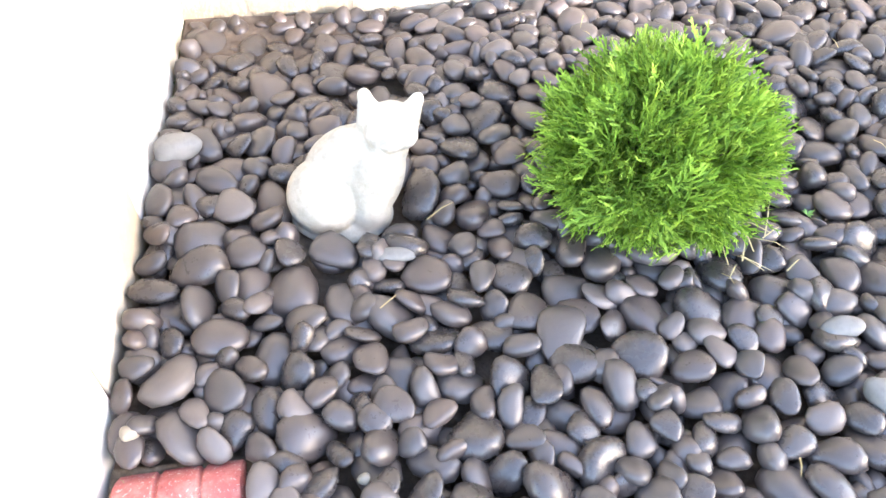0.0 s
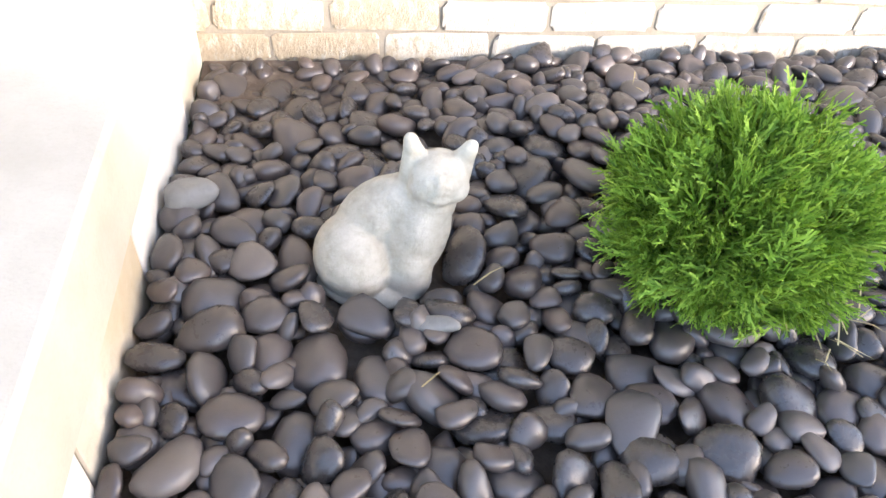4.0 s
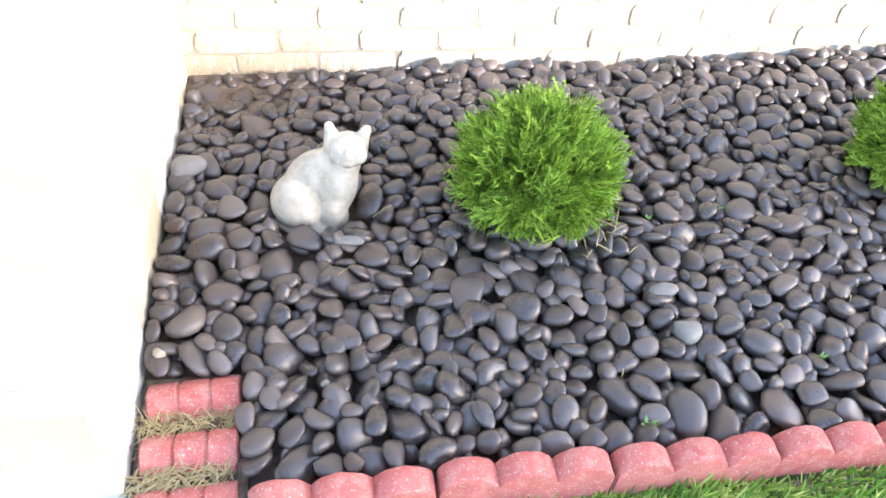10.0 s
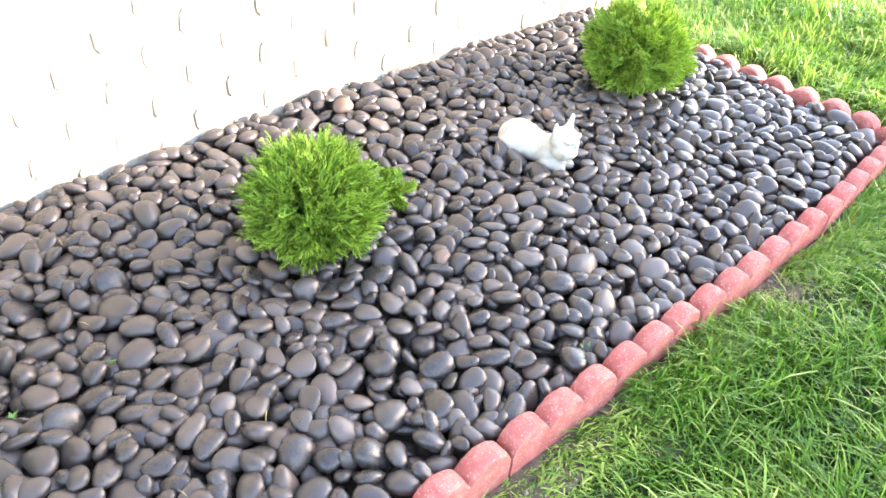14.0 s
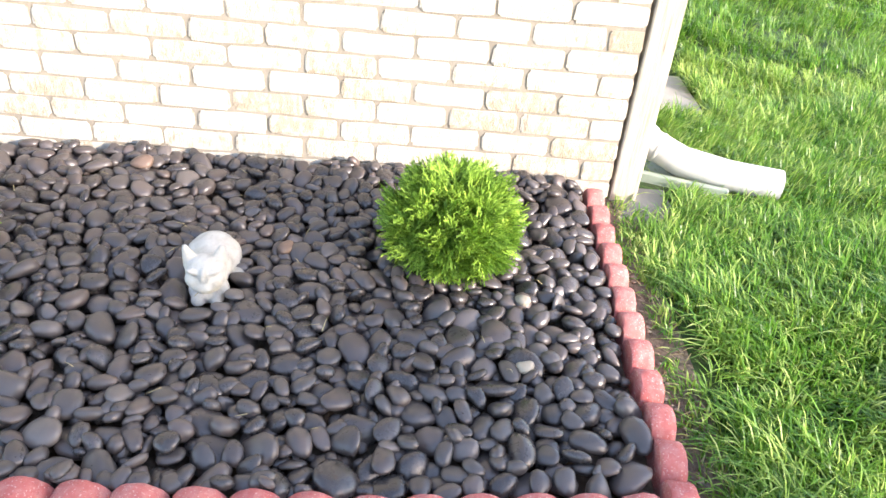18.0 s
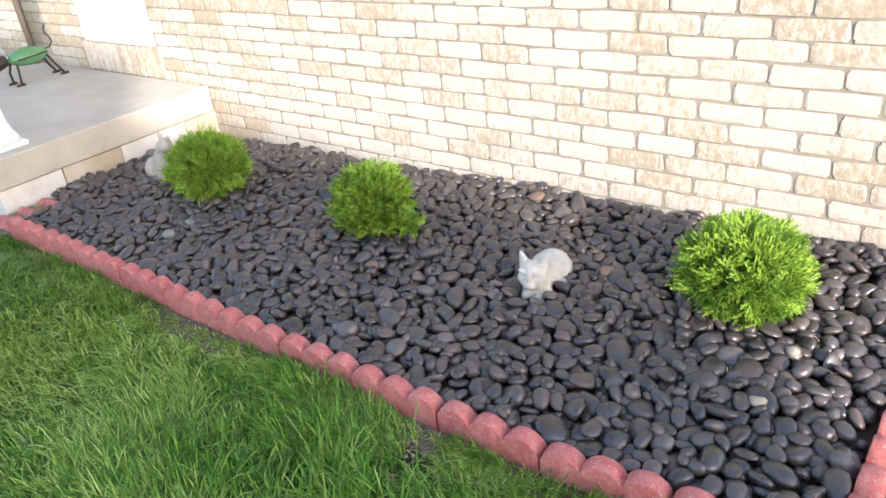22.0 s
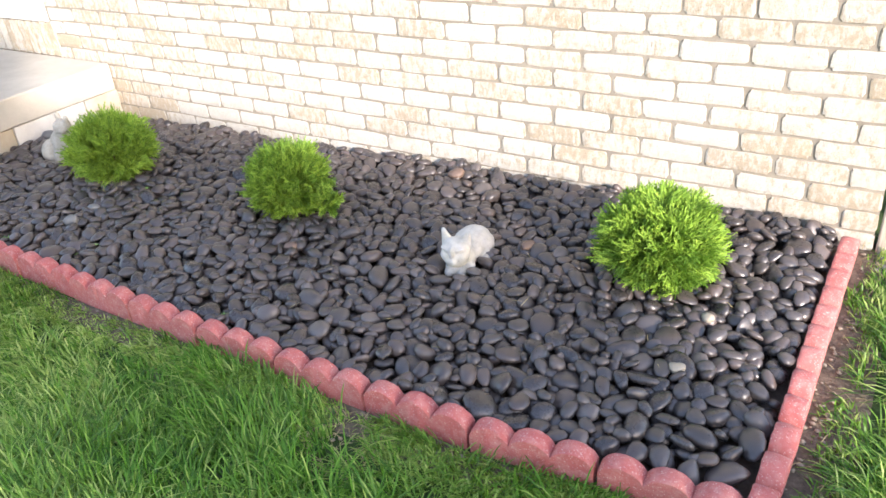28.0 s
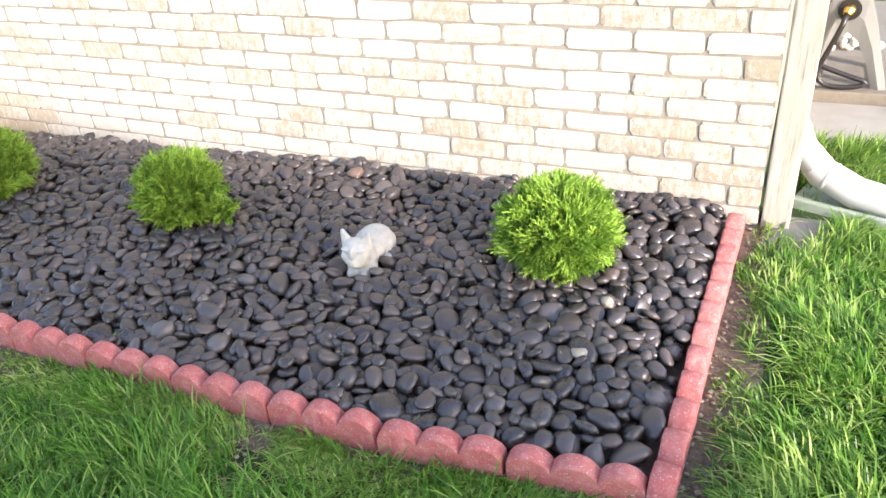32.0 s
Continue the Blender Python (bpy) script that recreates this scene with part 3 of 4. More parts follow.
statue("cat_statue", [
    ("ball", (-0.095, 0.0, 0.046), (0.062, 0.060, 0.050), (0, 0, 0)),
    ("ball", (-0.045, 0.0, 0.042), (0.075, 0.054, 0.045), (0, 8, 0)),
    ("ball", (-0.090, -0.042, 0.034), (0.050, 0.028, 0.042), (0, 0, 0)),
    ("ball", (-0.090, 0.042, 0.034), (0.050, 0.028, 0.042), (0, 0, 0)),
    ("ball", (0.012, 0.0, 0.048), (0.042, 0.044, 0.048), (0, 0, 0)),
    ("ball", (0.030, 0.0, 0.020), (0.046, 0.050, 0.028), (0, 0, 0)),
    ("ball", (0.060, 0.0, 0.076), (0.038, 0.046, 0.038), (0, 0, 0)),
    ("ball", (0.054, 0.0, 0.100), (0.038, 0.047, 0.036), (0, 0, 0)),
    ("ball", (0.082, 0.0, 0.070), (0.020, 0.027, 0.023), (0, 0, 0)),
    ("ball", (0.066, 0.022, 0.016), (0.024, 0.018, 0.016), (0, 0, 0)),
    ("ball", (0.066, -0.022, 0.016), (0.024, 0.018, 0.016), (0, 0, 0)),
    ("ball", (0.070, 0.024, 0.082), (0.022, 0.023, 0.022), (0, 0, 0)),
    ("ball", (0.070, -0.024, 0.082), (0.022, 0.023, 0.022), (0, 0, 0)),
    ("cone", (0.046, 0.036, 0.134), (0.015, 0.025, 0.030), (-16, 0, 0)),
    ("cone", (0.046, -0.036, 0.134), (0.015, 0.025, 0.030), (16, 0, 0)),
    ("ball", (0.083, 0.021, 0.110), (0.010, 0.020, 0.007), (18, 0, 0)),
    ("ball", (0.083, -0.021, 0.110), (0.010, 0.020, 0.007), (-18, 0, 0)),
    ("ball", (0.088, 0.0, 0.100), (0.014, 0.010, 0.022), (0, 0, 0)),
    ("ball", (0.092, 0.008, 0.068), (0.010, 0.011, 0.009), (0, 0, 0)),
    ("ball", (0.092, -0.008, 0.068), (0.010, 0.011, 0.009), (0, 0, 0)),
    ("ball", (-0.06, 0.062, 0.016), (0.075, 0.016, 0.016), (0, 0, 8)),
], pose(2.358, -0.658, 0.036, 0, 0, -82), "chalky white cast stone cat lying on black pebbles", CHALK)

# ---- shrubs ----
def spray_template(r, n=6, length=0.085):
    """One flat branchlet along +z that droops towards +y: a cord with long side cords, all with short teeth."""
    vs, fs = [], []

    def cord(pts, w):
        pts = [np.array(p, float) for p in pts]
        o = len(vs)
        for k, p in enumerate(pts):
            d = pts[min(k + 1, len(pts) - 1)] - pts[max(k - 1, 0)]
            sd = np.cross(d, [0.12, 1, 0.1])
            sd *= w * (1 - 0.35 * k / (len(pts) - 1)) / np.linalg.norm(sd)
            vs.extend([p - sd, p + sd])
        for k in range(len(pts) - 1):
            fs.append((o + 2 * k, o + 2 * k + 1, o + 2 * k + 3, o + 2 * k + 2))

    sway = r.normal(0, 0.14)

    def main(u):
        return np.array([sway * length * math.sin(2.5 * u), 0.34 * length * u * u, length * u * (1 - 0.08 * u)])

    def strand(pts, w):
        cord(pts, w)
        for k in range(1, 2 * len(pts) - 2):
            u = k / 2
            i = min(int(u), len(pts) - 2)
            p = np.array(pts[i]) + (u - i) * (np.array(pts[i + 1]) - np.array(pts[i]))
            d = np.array(pts[i + 1]) - np.array(pts[i])
            d /= np.linalg.norm(d)
            out = np.array([1.0 if k % 2 else -1.0, r.normal(0, 0.5), 0])
            cord([p, p + (0.75 * d + 0.60 * out) * r.uniform(0.005, 0.010)], 0.0013)

    strand([main(k / 4) for k in range(5)], 0.0016)
    for k in range(n):
        u = 0.12 + 0.74 * (k + 0.5) / n
        side = 1 if k % 2 else -1
        l = length * (0.62 - 0.34 * u) * r.uniform(0.75, 1.25)
        p = main(u)
        a = p + np.array([side * 0.46, 0.05 + 0.25 * r.normal(), 0.88]) * l * 0.5
        b = a + np.array([side * 0.12, 0.12 + 0.22 * r.normal(), 0.97]) * l * 0.5
        strand([p, a, b], 0.0016)
    return np.array(vs), np.array(fs)


def foliage(seed, count, radii, shells, lumps=0.06, spray=0.080, plumes=200):
    """Branchlets gathered in plumes that point up and out, so that dark gaps stay between them."""
    r = np.random.default_rng(seed)
    temps = [spray_template(r, length=spray) for _ in range(10)]
    cen = []
    for k in range(plumes):
        z = -0.80 + 1.78 * (k + 0.5) / plumes
        a = k * 2.39996 + r.normal(0, 0.15)
        h = math.sqrt(1 - z * z)
        d = np.array([h * math.cos(a), h * math.sin(a), z]) + r.normal(0, 0.06, 3)
        d /= np.linalg.norm(d)
        o = d + np.array([0, 0, 0.40]) + r.normal(0, 0.26, 3)
        cen.append((d, o / np.linalg.norm(o), 1 + r.normal(0, 0.5) * lumps, r.uniform(0, math.pi)))
    allv, allf, off = [], [], 0
    for i in range(count):
        d0, o0, lump, turn = cen[i % plumes]
        d = d0 + r.normal(0, 0.052, 3)
        d /= np.linalg.norm(d)
        rad = lump * r.uniform(*shells) * (1 - 0.22 * max(0, -d[2]) ** 2)
        out = o0 + 0.9 * (d - d0) + r.normal(0, 0.15, 3)
        out /= np.linalg.norm(out)
        sx = np.cross([r.normal(0, 0.35), r.normal(0, 0.35), -1.0], out)
        sx /= np.linalg.norm(sx)
        sy = np.cross(out, sx)
        t = turn + r.normal(0, 0.4)
        sx, sy = sx * math.cos(t) + sy * math.sin(t), sy * math.cos(t) - sx * math.sin(t)
        v, f = temps[i % 10]
        w = (v * r.uniform(0.75, 1.2)) @ np.array([sx, sy, out])
        tip = d * np.array(radii) * rad
        allv.append(w + tip - out * spray * 0.85)
        allf.append(f + off)
        off += len(v)
    return np.concatenate(allv), np.concatenate(allf)


def shrub(x, y, z, radii, seed, label, count=2000):
    top = new("globe_shrub")
    top.location = (x, y, z - radii[2])
    tagged(top, label, "shrub", group="globe shrubs")
    up = Vector((0, 0, radii[2]))
    r = np.random.default_rng(seed)
    part("trunk", tube([(0, 0, -0.06), (0.004, 0.002, 0.05), (0, 0.004, radii[2] * 1.1)], [0.013, 0.011, 0.006], 8), BARK, top)
    bm = bmesh.new()
    tmp = []
    for k in range(26):
        a, e = k * 2.4, r.uniform(-0.5, 1.1)
        d = Vector((math.cos(a) * math.cos(e), math.sin(a) * math.cos(e), math.sin(e)))
        p0 = Vector((0, 0, radii[2] * r.uniform(0.3, 0.9)))
        p1 = up + Vector((d.x * radii[0], d.y * radii[1], d.z * radii[2])) * 0.75
        tb = tube([p0, (p0 + p1) / 2 + Vector((0, 0, -0.01)), p1], [0.0035, 0.0025, 0.001], 5)
        me = bpy.data.meshes.new("tmp")
        tb.to_mesh(me)
        tb.free()
        bm.from_mesh(me)
        bpy.data.meshes.remove(me)
    part("branches", bm, BARK, top)
    v1, f1 = foliage(seed, count, radii, (0.82, 1.06))
    v2, f2 = foliage(seed + 50, count // 4, radii, (0.55, 0.85))
    v = np.concatenate([v1, v2]) + np.array([0, 0, radii[2]])
    f = np.concatenate([f1, f2 + len(v1)])
    crown = arrays("crown", v, f, SHRUB, top)
    crown["kind"] = "stuff"
    return top


shrub(0.612, -0.654, 0.183, (0.172, 0.168, 0.151), 11, "bright green globe arborvitae in black pebbles near the sitting cat")
s2 = shrub(1.590, -0.618, 0.189, (0.142, 0.142, 0.134), 22, "bright green globe arborvitae with a small side shoot")
shrub(2.950, -0.510, 0.187, (0.170, 0.168, 0.151), 33, "yellow-green globe arborvitae near the end of the bed")
v, f = foliage(5, 150, (0.066, 0.058, 0.060), (0.5, 1.0), spray=0.045, plumes=12)
arrays("side_shoot", v + np.array([0.198, -0.03, 0.105]), f, SHRUB, s2)["label"] = "small side shoot"
part("side_stem", tube([(0.01, 0, 0.02), (0.09, -0.015, 0.04), (0.18, -0.03, 0.09)], [0.004, 0.003, 0.002], 6), BARK, s2)

# ---- corner post, downspout, yard beyond ----
post = tagged(obj("wood_post", boxes((3.494, -0.005, -0.05, 3.582, 0.083, 2.4), bevel=0.006), WOOD), "weathered square wooden post against the corner of the wall", "post")
spout = new("downspout")
tagged(spout, "white plastic downspout elbow and extension lying on the grass", "downspout")
path = [(3.535, 0.30, 1.2), (3.535, 0.30, 0.45), (3.545, 0.295, 0.29), (3.585, 0.275, 0.185), (3.66, 0.235, 0.112), (3.77, 0.185, 0.072), (3.93, 0.145, 0.052), (4.10, 0.110, 0.044)]
pipe = part("pipe", tube(path, [0.036, 0.036, 0.040, 0.048, 0.053, 0.054, 0.054, 0.057], 16, cap=False), PIPE, spout, smooth=True)
part("inner_wall", tube(path[-2:], [0.049, 0.052], 16, cap=False), PIPE, pipe, smooth=True)
for i in range(6):
    u = 2 + i * 0.45
    k = int(u)
    c = Vector(path[k]).lerp(Vector(path[k + 1]), u - k)
    d = (Vector(path[k + 1]) - Vector(path[k])).normalized()
    part("rib", tube([c - d * 0.012, c, c + d * 0.012], [0.041 + 0.0022 * i, 0.0445 + 0.0022 * i, 0.041 + 0.0022 * i], 16), PIPE, pipe, smooth=True)
bm = bmesh.new()
box(bm, -0.20, -0.075, -0.01, 0.16, 0.10, 0.018, bevel=0.006)
box(bm, -0.20, -0.100, -0.01, 0.16, -0.077, 0.036, bevel=0.006)
box(bm, -0.20, 0.102, -0.01, 0.16, 0.125, 0.036, bevel=0.006)
sb = tagged(obj("splash_block", bm, SPLASH), "grey-green splash block under the downspout", "splash block")
sb.matrix_world = pose(3.79, 0.205, 0.0, 0, 0, -18)
tagged(obj("paving_stone", boxes((3.50, -0.12, -0.03, 3.70, 0.09, 0.008), bevel=0.006), DUSTY_SHADED), "small worn concrete paver at the foot of the post", "paver")
tagged(obj("walk_slab", boxes((3.49, 0.68, -0.03, 4.04, 1.195, 0.012), bevel=0.008), WALK), "sunlit concrete slab in the grass behind the house corner", "concrete slab")
plank = tagged(obj("wood_plank", boxes((3.49, 1.20, 0.0, 3.96, 1.25, 0.06), (3.49, 1.252, 0.0, 3.96, 1.75, 0.055), bevel=0.004), OLDWOOD), "weathered low wooden deck board", "plank")
tagged(obj("patio_slab", boxes((3.49, 1.756, -0.03, 4.02, 2.9, 0.045), bevel=0.008), DUSTY_SHADED), "low concrete patio slab behind the deck board", "concrete slab")
# hose reel
reel = new("hose_reel")
tagged(reel, "grey plastic hose reel frame with a dark hose", "hose reel")
OUTER = [(3.575, 0.055), (3.605, 0.30), (3.63, 0.45), (3.70, 0.50), (3.77, 0.45), (3.83, 0.30), (3.90, 0.055)]
INNER = [(3.635, 0.055), (3.648, 0.19), (3.672, 0.265), (3.708, 0.30), (3.752, 0.265), (3.80, 0.17), (3.842, 0.055)]


def side_frame(y):
    bm = bmesh.new()
    rings = [[bm.verts.new((x, y + dy, z)) for x, z in pts] for pts, dy in ((OUTER, 0.006), (OUTER, 0.034), (INNER, 0.034), (INNER, 0.006))]
    mid = [bm.verts.new(((a + c) / 2, y - 0.004, (b + d) / 2)) for (a, b), (c, d) in zip(OUTER, INNER)]
    for a, b in ((rings[0], rings[1]), (rings[1], rings[2]), (rings[2], rings[3]), (rings[3], mid), (mid, rings[0])):
        for k in range(6):
            bm.faces.new((a[k], a[k + 1], b[k + 1], b[k]))
    bmesh.ops.recalc_face_normals(bm, faces=bm.faces[:])
    return bm


part("side_frame", side_frame(1.27), GREYP, reel)
part("side_frame", side_frame(1.56), GREYP, reel)
part("axle", tube([(3.70, 1.305, 0.40), (3.70, 1.56, 0.40)], 0.05, 16), GREYP, reel, smooth=True)
part("tie_bar", tube([(3.885, 1.29, 0.07), (3.885, 1.58, 0.07)], 0.012, 10), GREYP, reel, smooth=True)
hose = part("hose", tube([(3.69, 1.235, 0.385), (3.68, 1.225, 0.34), (3.665, 1.225, 0.29), (3.645, 1.225, 0.235), (3.628, 1.225, 0.186), (3.617, 1.225, 0.150), (3.616, 1.225, 0.122), (3.628, 1.225, 0.098), (3.650, 1.225, 0.082), (3.685, 1.225, 0.074), (3.722, 1.225, 0.073), (3.76, 1.225, 0.076),
                   (3.80, 1.228, 0.084), (3.815, 1.232, 0.094), (3.80, 1.236, 0.104), (3.754, 1.238, 0.117), (3.70, 1.24, 0.134), (3.649, 1.243, 0.151), (3.61, 1.246, 0.168), (3.575, 1.25, 0.186)], 0.0115, 12), HOSE, reel, smooth=True)
part("connector", tube([(3.70, 1.268, 0.40), (3.697, 1.25, 0.397), (3.69, 1.235, 0.385)], [0.024, 0.024, 0.016], 14), BRASS, hose, "yellow brass hose connector")
part("washer", tube([(3.70, 1.275, 0.40), (3.70, 1.262, 0.40)], 0.046, 18), HOSE, reel, "black rubber hub")
rs = np.random.default_rng(8)
for k in range(16):
    bm = bmesh.new()
    bmesh.ops.create_icosphere(bm, subdivisions=2, radius=1)
    for v in bm.verts:
        v.co *= 1 + 0.22 * noise.noise(v.co * 1.3 + Vector((k * 3.1, 0, 0)))
    st = obj("stone", bm, WHITESTONE, smooth=True)
    st.matrix_world = pose(rs.uniform(3.60, 3.90), rs.uniform(1.84, 2.0), 0.06 + 0.018 * (k % 2), rs.uniform(0, 90), 0, rs.uniform(0, 180)) @ Matrix.Diagonal((rs.uniform(0.022, 0.035), rs.uniform(0.018, 0.026), 0.02, 1))
    tagged(st, "rough pale landscaping stone on the patio slab", "stone", group="pale stones")

# ---- door and porch things ----
door = new("door_1")
tagged(door, "white storm door with a pale glass pane above a brick sill", "door", kind="structure")
part("door_frame", boxes((DOOR[0], -0.01, 0.49, DOOR[0] + 0.07, 0.12, 2.6), (DOOR[1] - 0.07, -0.01, 0.49, DOOR[1], 0.12, 2.6), (DOOR[0] + 0.072, -0.01, 2.53, DOOR[1] - 0.072, 0.12, 2.6), bevel=0.004), DOORPAINT, door)
part("threshold", boxes((DOOR[0] + 0.071, -0.02, 0.49, DOOR[1] - 0.071, 0.12, 0.52), bevel=0.004), SIDING, door)
leaf = part("door_leaf", boxes((DOOR[0] + 0.071, 0.03, 0.521, DOOR[0] + 0.15, 0.07, 2.53), (DOOR[1] - 0.15, 0.03, 0.521, DOOR[1] - 0.071, 0.07, 2.53), (DOOR[0] + 0.151, 0.03, 0.521, DOOR[1] - 0.151, 0.07, 0.59), (DOOR[0] + 0.151, 0.03, 2.42, DOOR[1] - 0.151, 0.07, 2.53), bevel=0.003), DOORPAINT, door)
part("pane", boxes((DOOR[0] + 0.15, 0.045, 0.585, DOOR[1] - 0.15, 0.055, 2.425)), GLASS, leaf)
tagged(obj("drain_pipe", tube([(-2.12, -0.05, 0.3), (-2.12, -0.05, 3.0)], 0.024, 10), BROWNPIPE, smooth=True), "dark brown drain pipe on the brick wall", "pipe")

column = new("porch_column")
tagged(column, "white porch column with a flared square base", "column")
cx, cy = -0.372, -1.115
part("base", boxes((cx - 0.105, cy - 0.105, 0.30, cx + 0.105, cy + 0.105, 0.325), bevel=0.006), WHITE, column)
part("flare", tube([(cx, cy, 0.325), (cx, cy, 0.345), (cx, cy, 0.37), (cx, cy, 0.42), (cx, cy, 0.5)], [0.108, 0.104, 0.088, 0.075, 0.068], 24), WHITE, column, smooth=True)
part("shaft", tube([(cx, cy, 0.5), (cx, cy, 2.75)], [0.068, 0.06], 24), WHITE, column, smooth=True)

bm = bmesh.new()
bmesh.ops.create_uvsphere(bm, u_segments=20, v_segments=12, radius=1, matrix=Matrix.Translation((0, 0, 0.155)) @ Matrix.Diagonal((0.072, 0.128, 0.056, 1)))
nf = len(bm.faces)
for pts, rad in ([[(-0.05, -0.12, 0.0), (-0.055, -0.12, 0.07), (-0.045, -0.10, 0.13)], 0.008], [[(0.06, -0.12, 0.0), (0.055, -0.11, 0.07), (0.045, -0.10, 0.13)], 0.008],
                 [[(-0.05, 0.17, 0.0), (-0.05, 0.13, 0.07), (-0.04, 0.10, 0.14)], 0.008], [[(0.06, 0.17, 0.0), (0.055, 0.13, 0.07), (0.04, 0.10, 0.14)], 0.008],
                 [[(0, 0.11, 0.17), (0, 0.15, 0.175), (0, 0.175, 0.20), (0, 0.17, 0.235), (0, 0.15, 0.26), (0, 0.15, 0.29), (0, 0.165, 0.31)], 0.005], [[(-0.074, -0.10, 0.155), (-0.077, 0.0, 0.160), (-0.066, 0.09, 0.165)], 0.004], [[(0.074, -0.10, 0.155), (0.077, 0.0, 0.160), (0.066, 0.09, 0.165)], 0.004], [[(0, -0.14, 0.16), (0, -0.20, 0.15), (0, -0.24, 0.13)], [0.035, 0.045, 0.025]],
                 [[(-0.02, -0.19, 0.18), (-0.05, -0.2, 0.22)], [0.012, 0.003]], [[(0.02, -0.19, 0.18), (0.05, -0.2, 0.22)], [0.012, 0.003]],
                 [[(-0.05, -0.10, 0.004), (-0.05, -0.15, 0.004)], 0.009], [[(0.06, -0.10, 0.004), (0.06, -0.15, 0.004)], 0.009], [[(-0.05, 0.19, 0.004), (-0.05, 0.14, 0.004)], 0.009], [[(0.06, 0.19, 0.004), (0.06, 0.14, 0.004)], 0.009]):
    t = tube(pts, rad, 8)
    me = bpy.data.meshes.new("tmp")
    t.to_mesh(me)
    t.free()
    bm.from_mesh(me)
    bpy.data.meshes.remove(me)
bm.faces.ensure_lookup_table()
for k in range(nf, len(bm.faces)):
    bm.faces[k].material_index = 1
orn = obj("animal_ornament", bm, [GREEN, IRON], smooth=True)
orn.matrix_world = pose(-1.597, -0.32, 0.302)
tagged(orn, "garden ornament with a glossy green body on thin dark iron legs", "ornament")

# ---- block added across the lawn, out of sight, that shades the bed ----
house = new("shade_block")
tagged(house, "plain unseen block added across the lawn to shade the bed", "house", kind="structure")


# top edge drawn for the shadow it throws; the notch lights the sitting cat's head
SHADE_EDGE = [(5.5, 6.65), (12.54, 6.28), (12.64, 5.61), (12.98, 5.63), (13.08, 5.94), (14.8, 5.83), (15.40, 5.72)]
bm = bmesh.new()
front = [bm.verts.new((x, -9.0, z)) for x, z in SHADE_EDGE]
foot = [bm.verts.new((x, -9.0, 0.0)) for x, z in SHADE_EDGE]
rear = [bm.verts.new((x, -16.0, z)) for x, z in SHADE_EDGE]
rear_foot = [bm.verts.new((x, -16.0, 0.0)) for x, z in SHADE_EDGE]
for a, b in ((foot, front), (front, rear), (rear, rear_foot)):
    for k in range(len(SHADE_EDGE) - 1):
        bm.faces.new((a[k], a[k + 1], b[k + 1], b[k]))
for k in (0, -1):
    bm.faces.new((foot[k], front[k], rear[k], rear_foot[k]))
bmesh.ops.recalc_face_normals(bm, faces=bm.faces[:])
part("wall", bm, SIDING, house)

# ---- lawn ----
def blades(seed, n, region, hmin, hmax, width, keep=None, per=13, fine=True):
    """Tufts of long bent blades: each tuft leans its own way along a slowly turning lay of the lawn."""
    r = np.random.default_rng(seed)
    m = n // per
    tx, ty = r.uniform(region[0], region[1], m), r.uniform(region[2], region[3], m)
    size = 0.90 + 0.42 * np.sin(tx * 5.1 + 2.3 * np.sin(ty * 4.3)) * np.sin(ty * 6.7 + tx) + r.normal(0, 0.20, m)
    lay = 2.2 * np.sin(1.7 * tx + 0.8) + 2.0 * np.cos(2.3 * ty + 0.6 * tx) + r.normal(0, 0.9, m)
    spread = r.uniform(0.010, 0.022, m)
    rep = lambda v: np.repeat(v, per)
    x, y = rep(tx) + r.normal(0, 1, m * per) * rep(spread), rep(ty) + r.normal(0, 1, m * per) * rep(spread)
    size, lay, cx, cy = rep(size), rep(lay), rep(tx), rep(ty)
    if keep is not None:
        k = keep(x, y, r)
        x, y, size, lay, cx, cy = x[k], y[k], size[k], lay[k], cx[k], cy[k]
    n = len(x)
    h = r.uniform(hmin, hmax, n) * np.clip(size, 0.4, 1.6)
    h *= np.where((x < 3.4) & (y < -1.3), np.clip((-1.33 - y) / 0.24, np.where(x < 1.9, 0.58, 0.85), 1), 1)
    h *= np.where((x > 3.4) & (y > -1.35), np.clip((x - 3.42) / 0.18, 0.4, 1), 1)
    lean = np.clip(r.gamma(2.6, 0.30, n), 0.08, 1.6)
    la = np.arctan2(np.sin(lay) + 18 * (y - cy), np.cos(lay) + 18 * (x - cx)) + r.normal(0, 0.55, n)
    w = width * r.uniform(0.65, 1.25, n)
    sx, sy = -np.sin(la) * w / 2, np.cos(la) * w / 2
    us = (0.0, 0.4, 0.75, 1.0) if fine else (0.0, 0.5, 1.0)
    rows = []
    for u in us:
        bend = lean * (0.25 * u + 0.75 * u * u)
        px, py = x + np.cos(la) * bend * h, y + np.sin(la) * bend * h
        pz = h * (u - 0.42 * np.minimum(lean, 1.4) * u * u * u) - 0.004
        if u < 1:
            t = 1 - 0.35 * u
            rows += [np.stack([px - sx * t, py - sy * t, pz], 1), np.stack([px + sx * t, py + sy * t, pz], 1)]
        else:
            rows.append(np.stack([px, py, pz], 1))
    V = np.stack(rows, 1).reshape(-1, 3)
    per_blade = len(rows)
    o = (np.arange(n) * per_blade)[:, None]
    faces = []
    for k in range(len(us) - 2):
        faces += (o + np.array([[2 * k, 2 * k + 1, 2 * k + 3, 2 * k + 2]])).tolist()
    faces += (o + np.array([[per_blade - 3, per_blade - 2, per_blade - 1]])).tolist()
    return V, faces


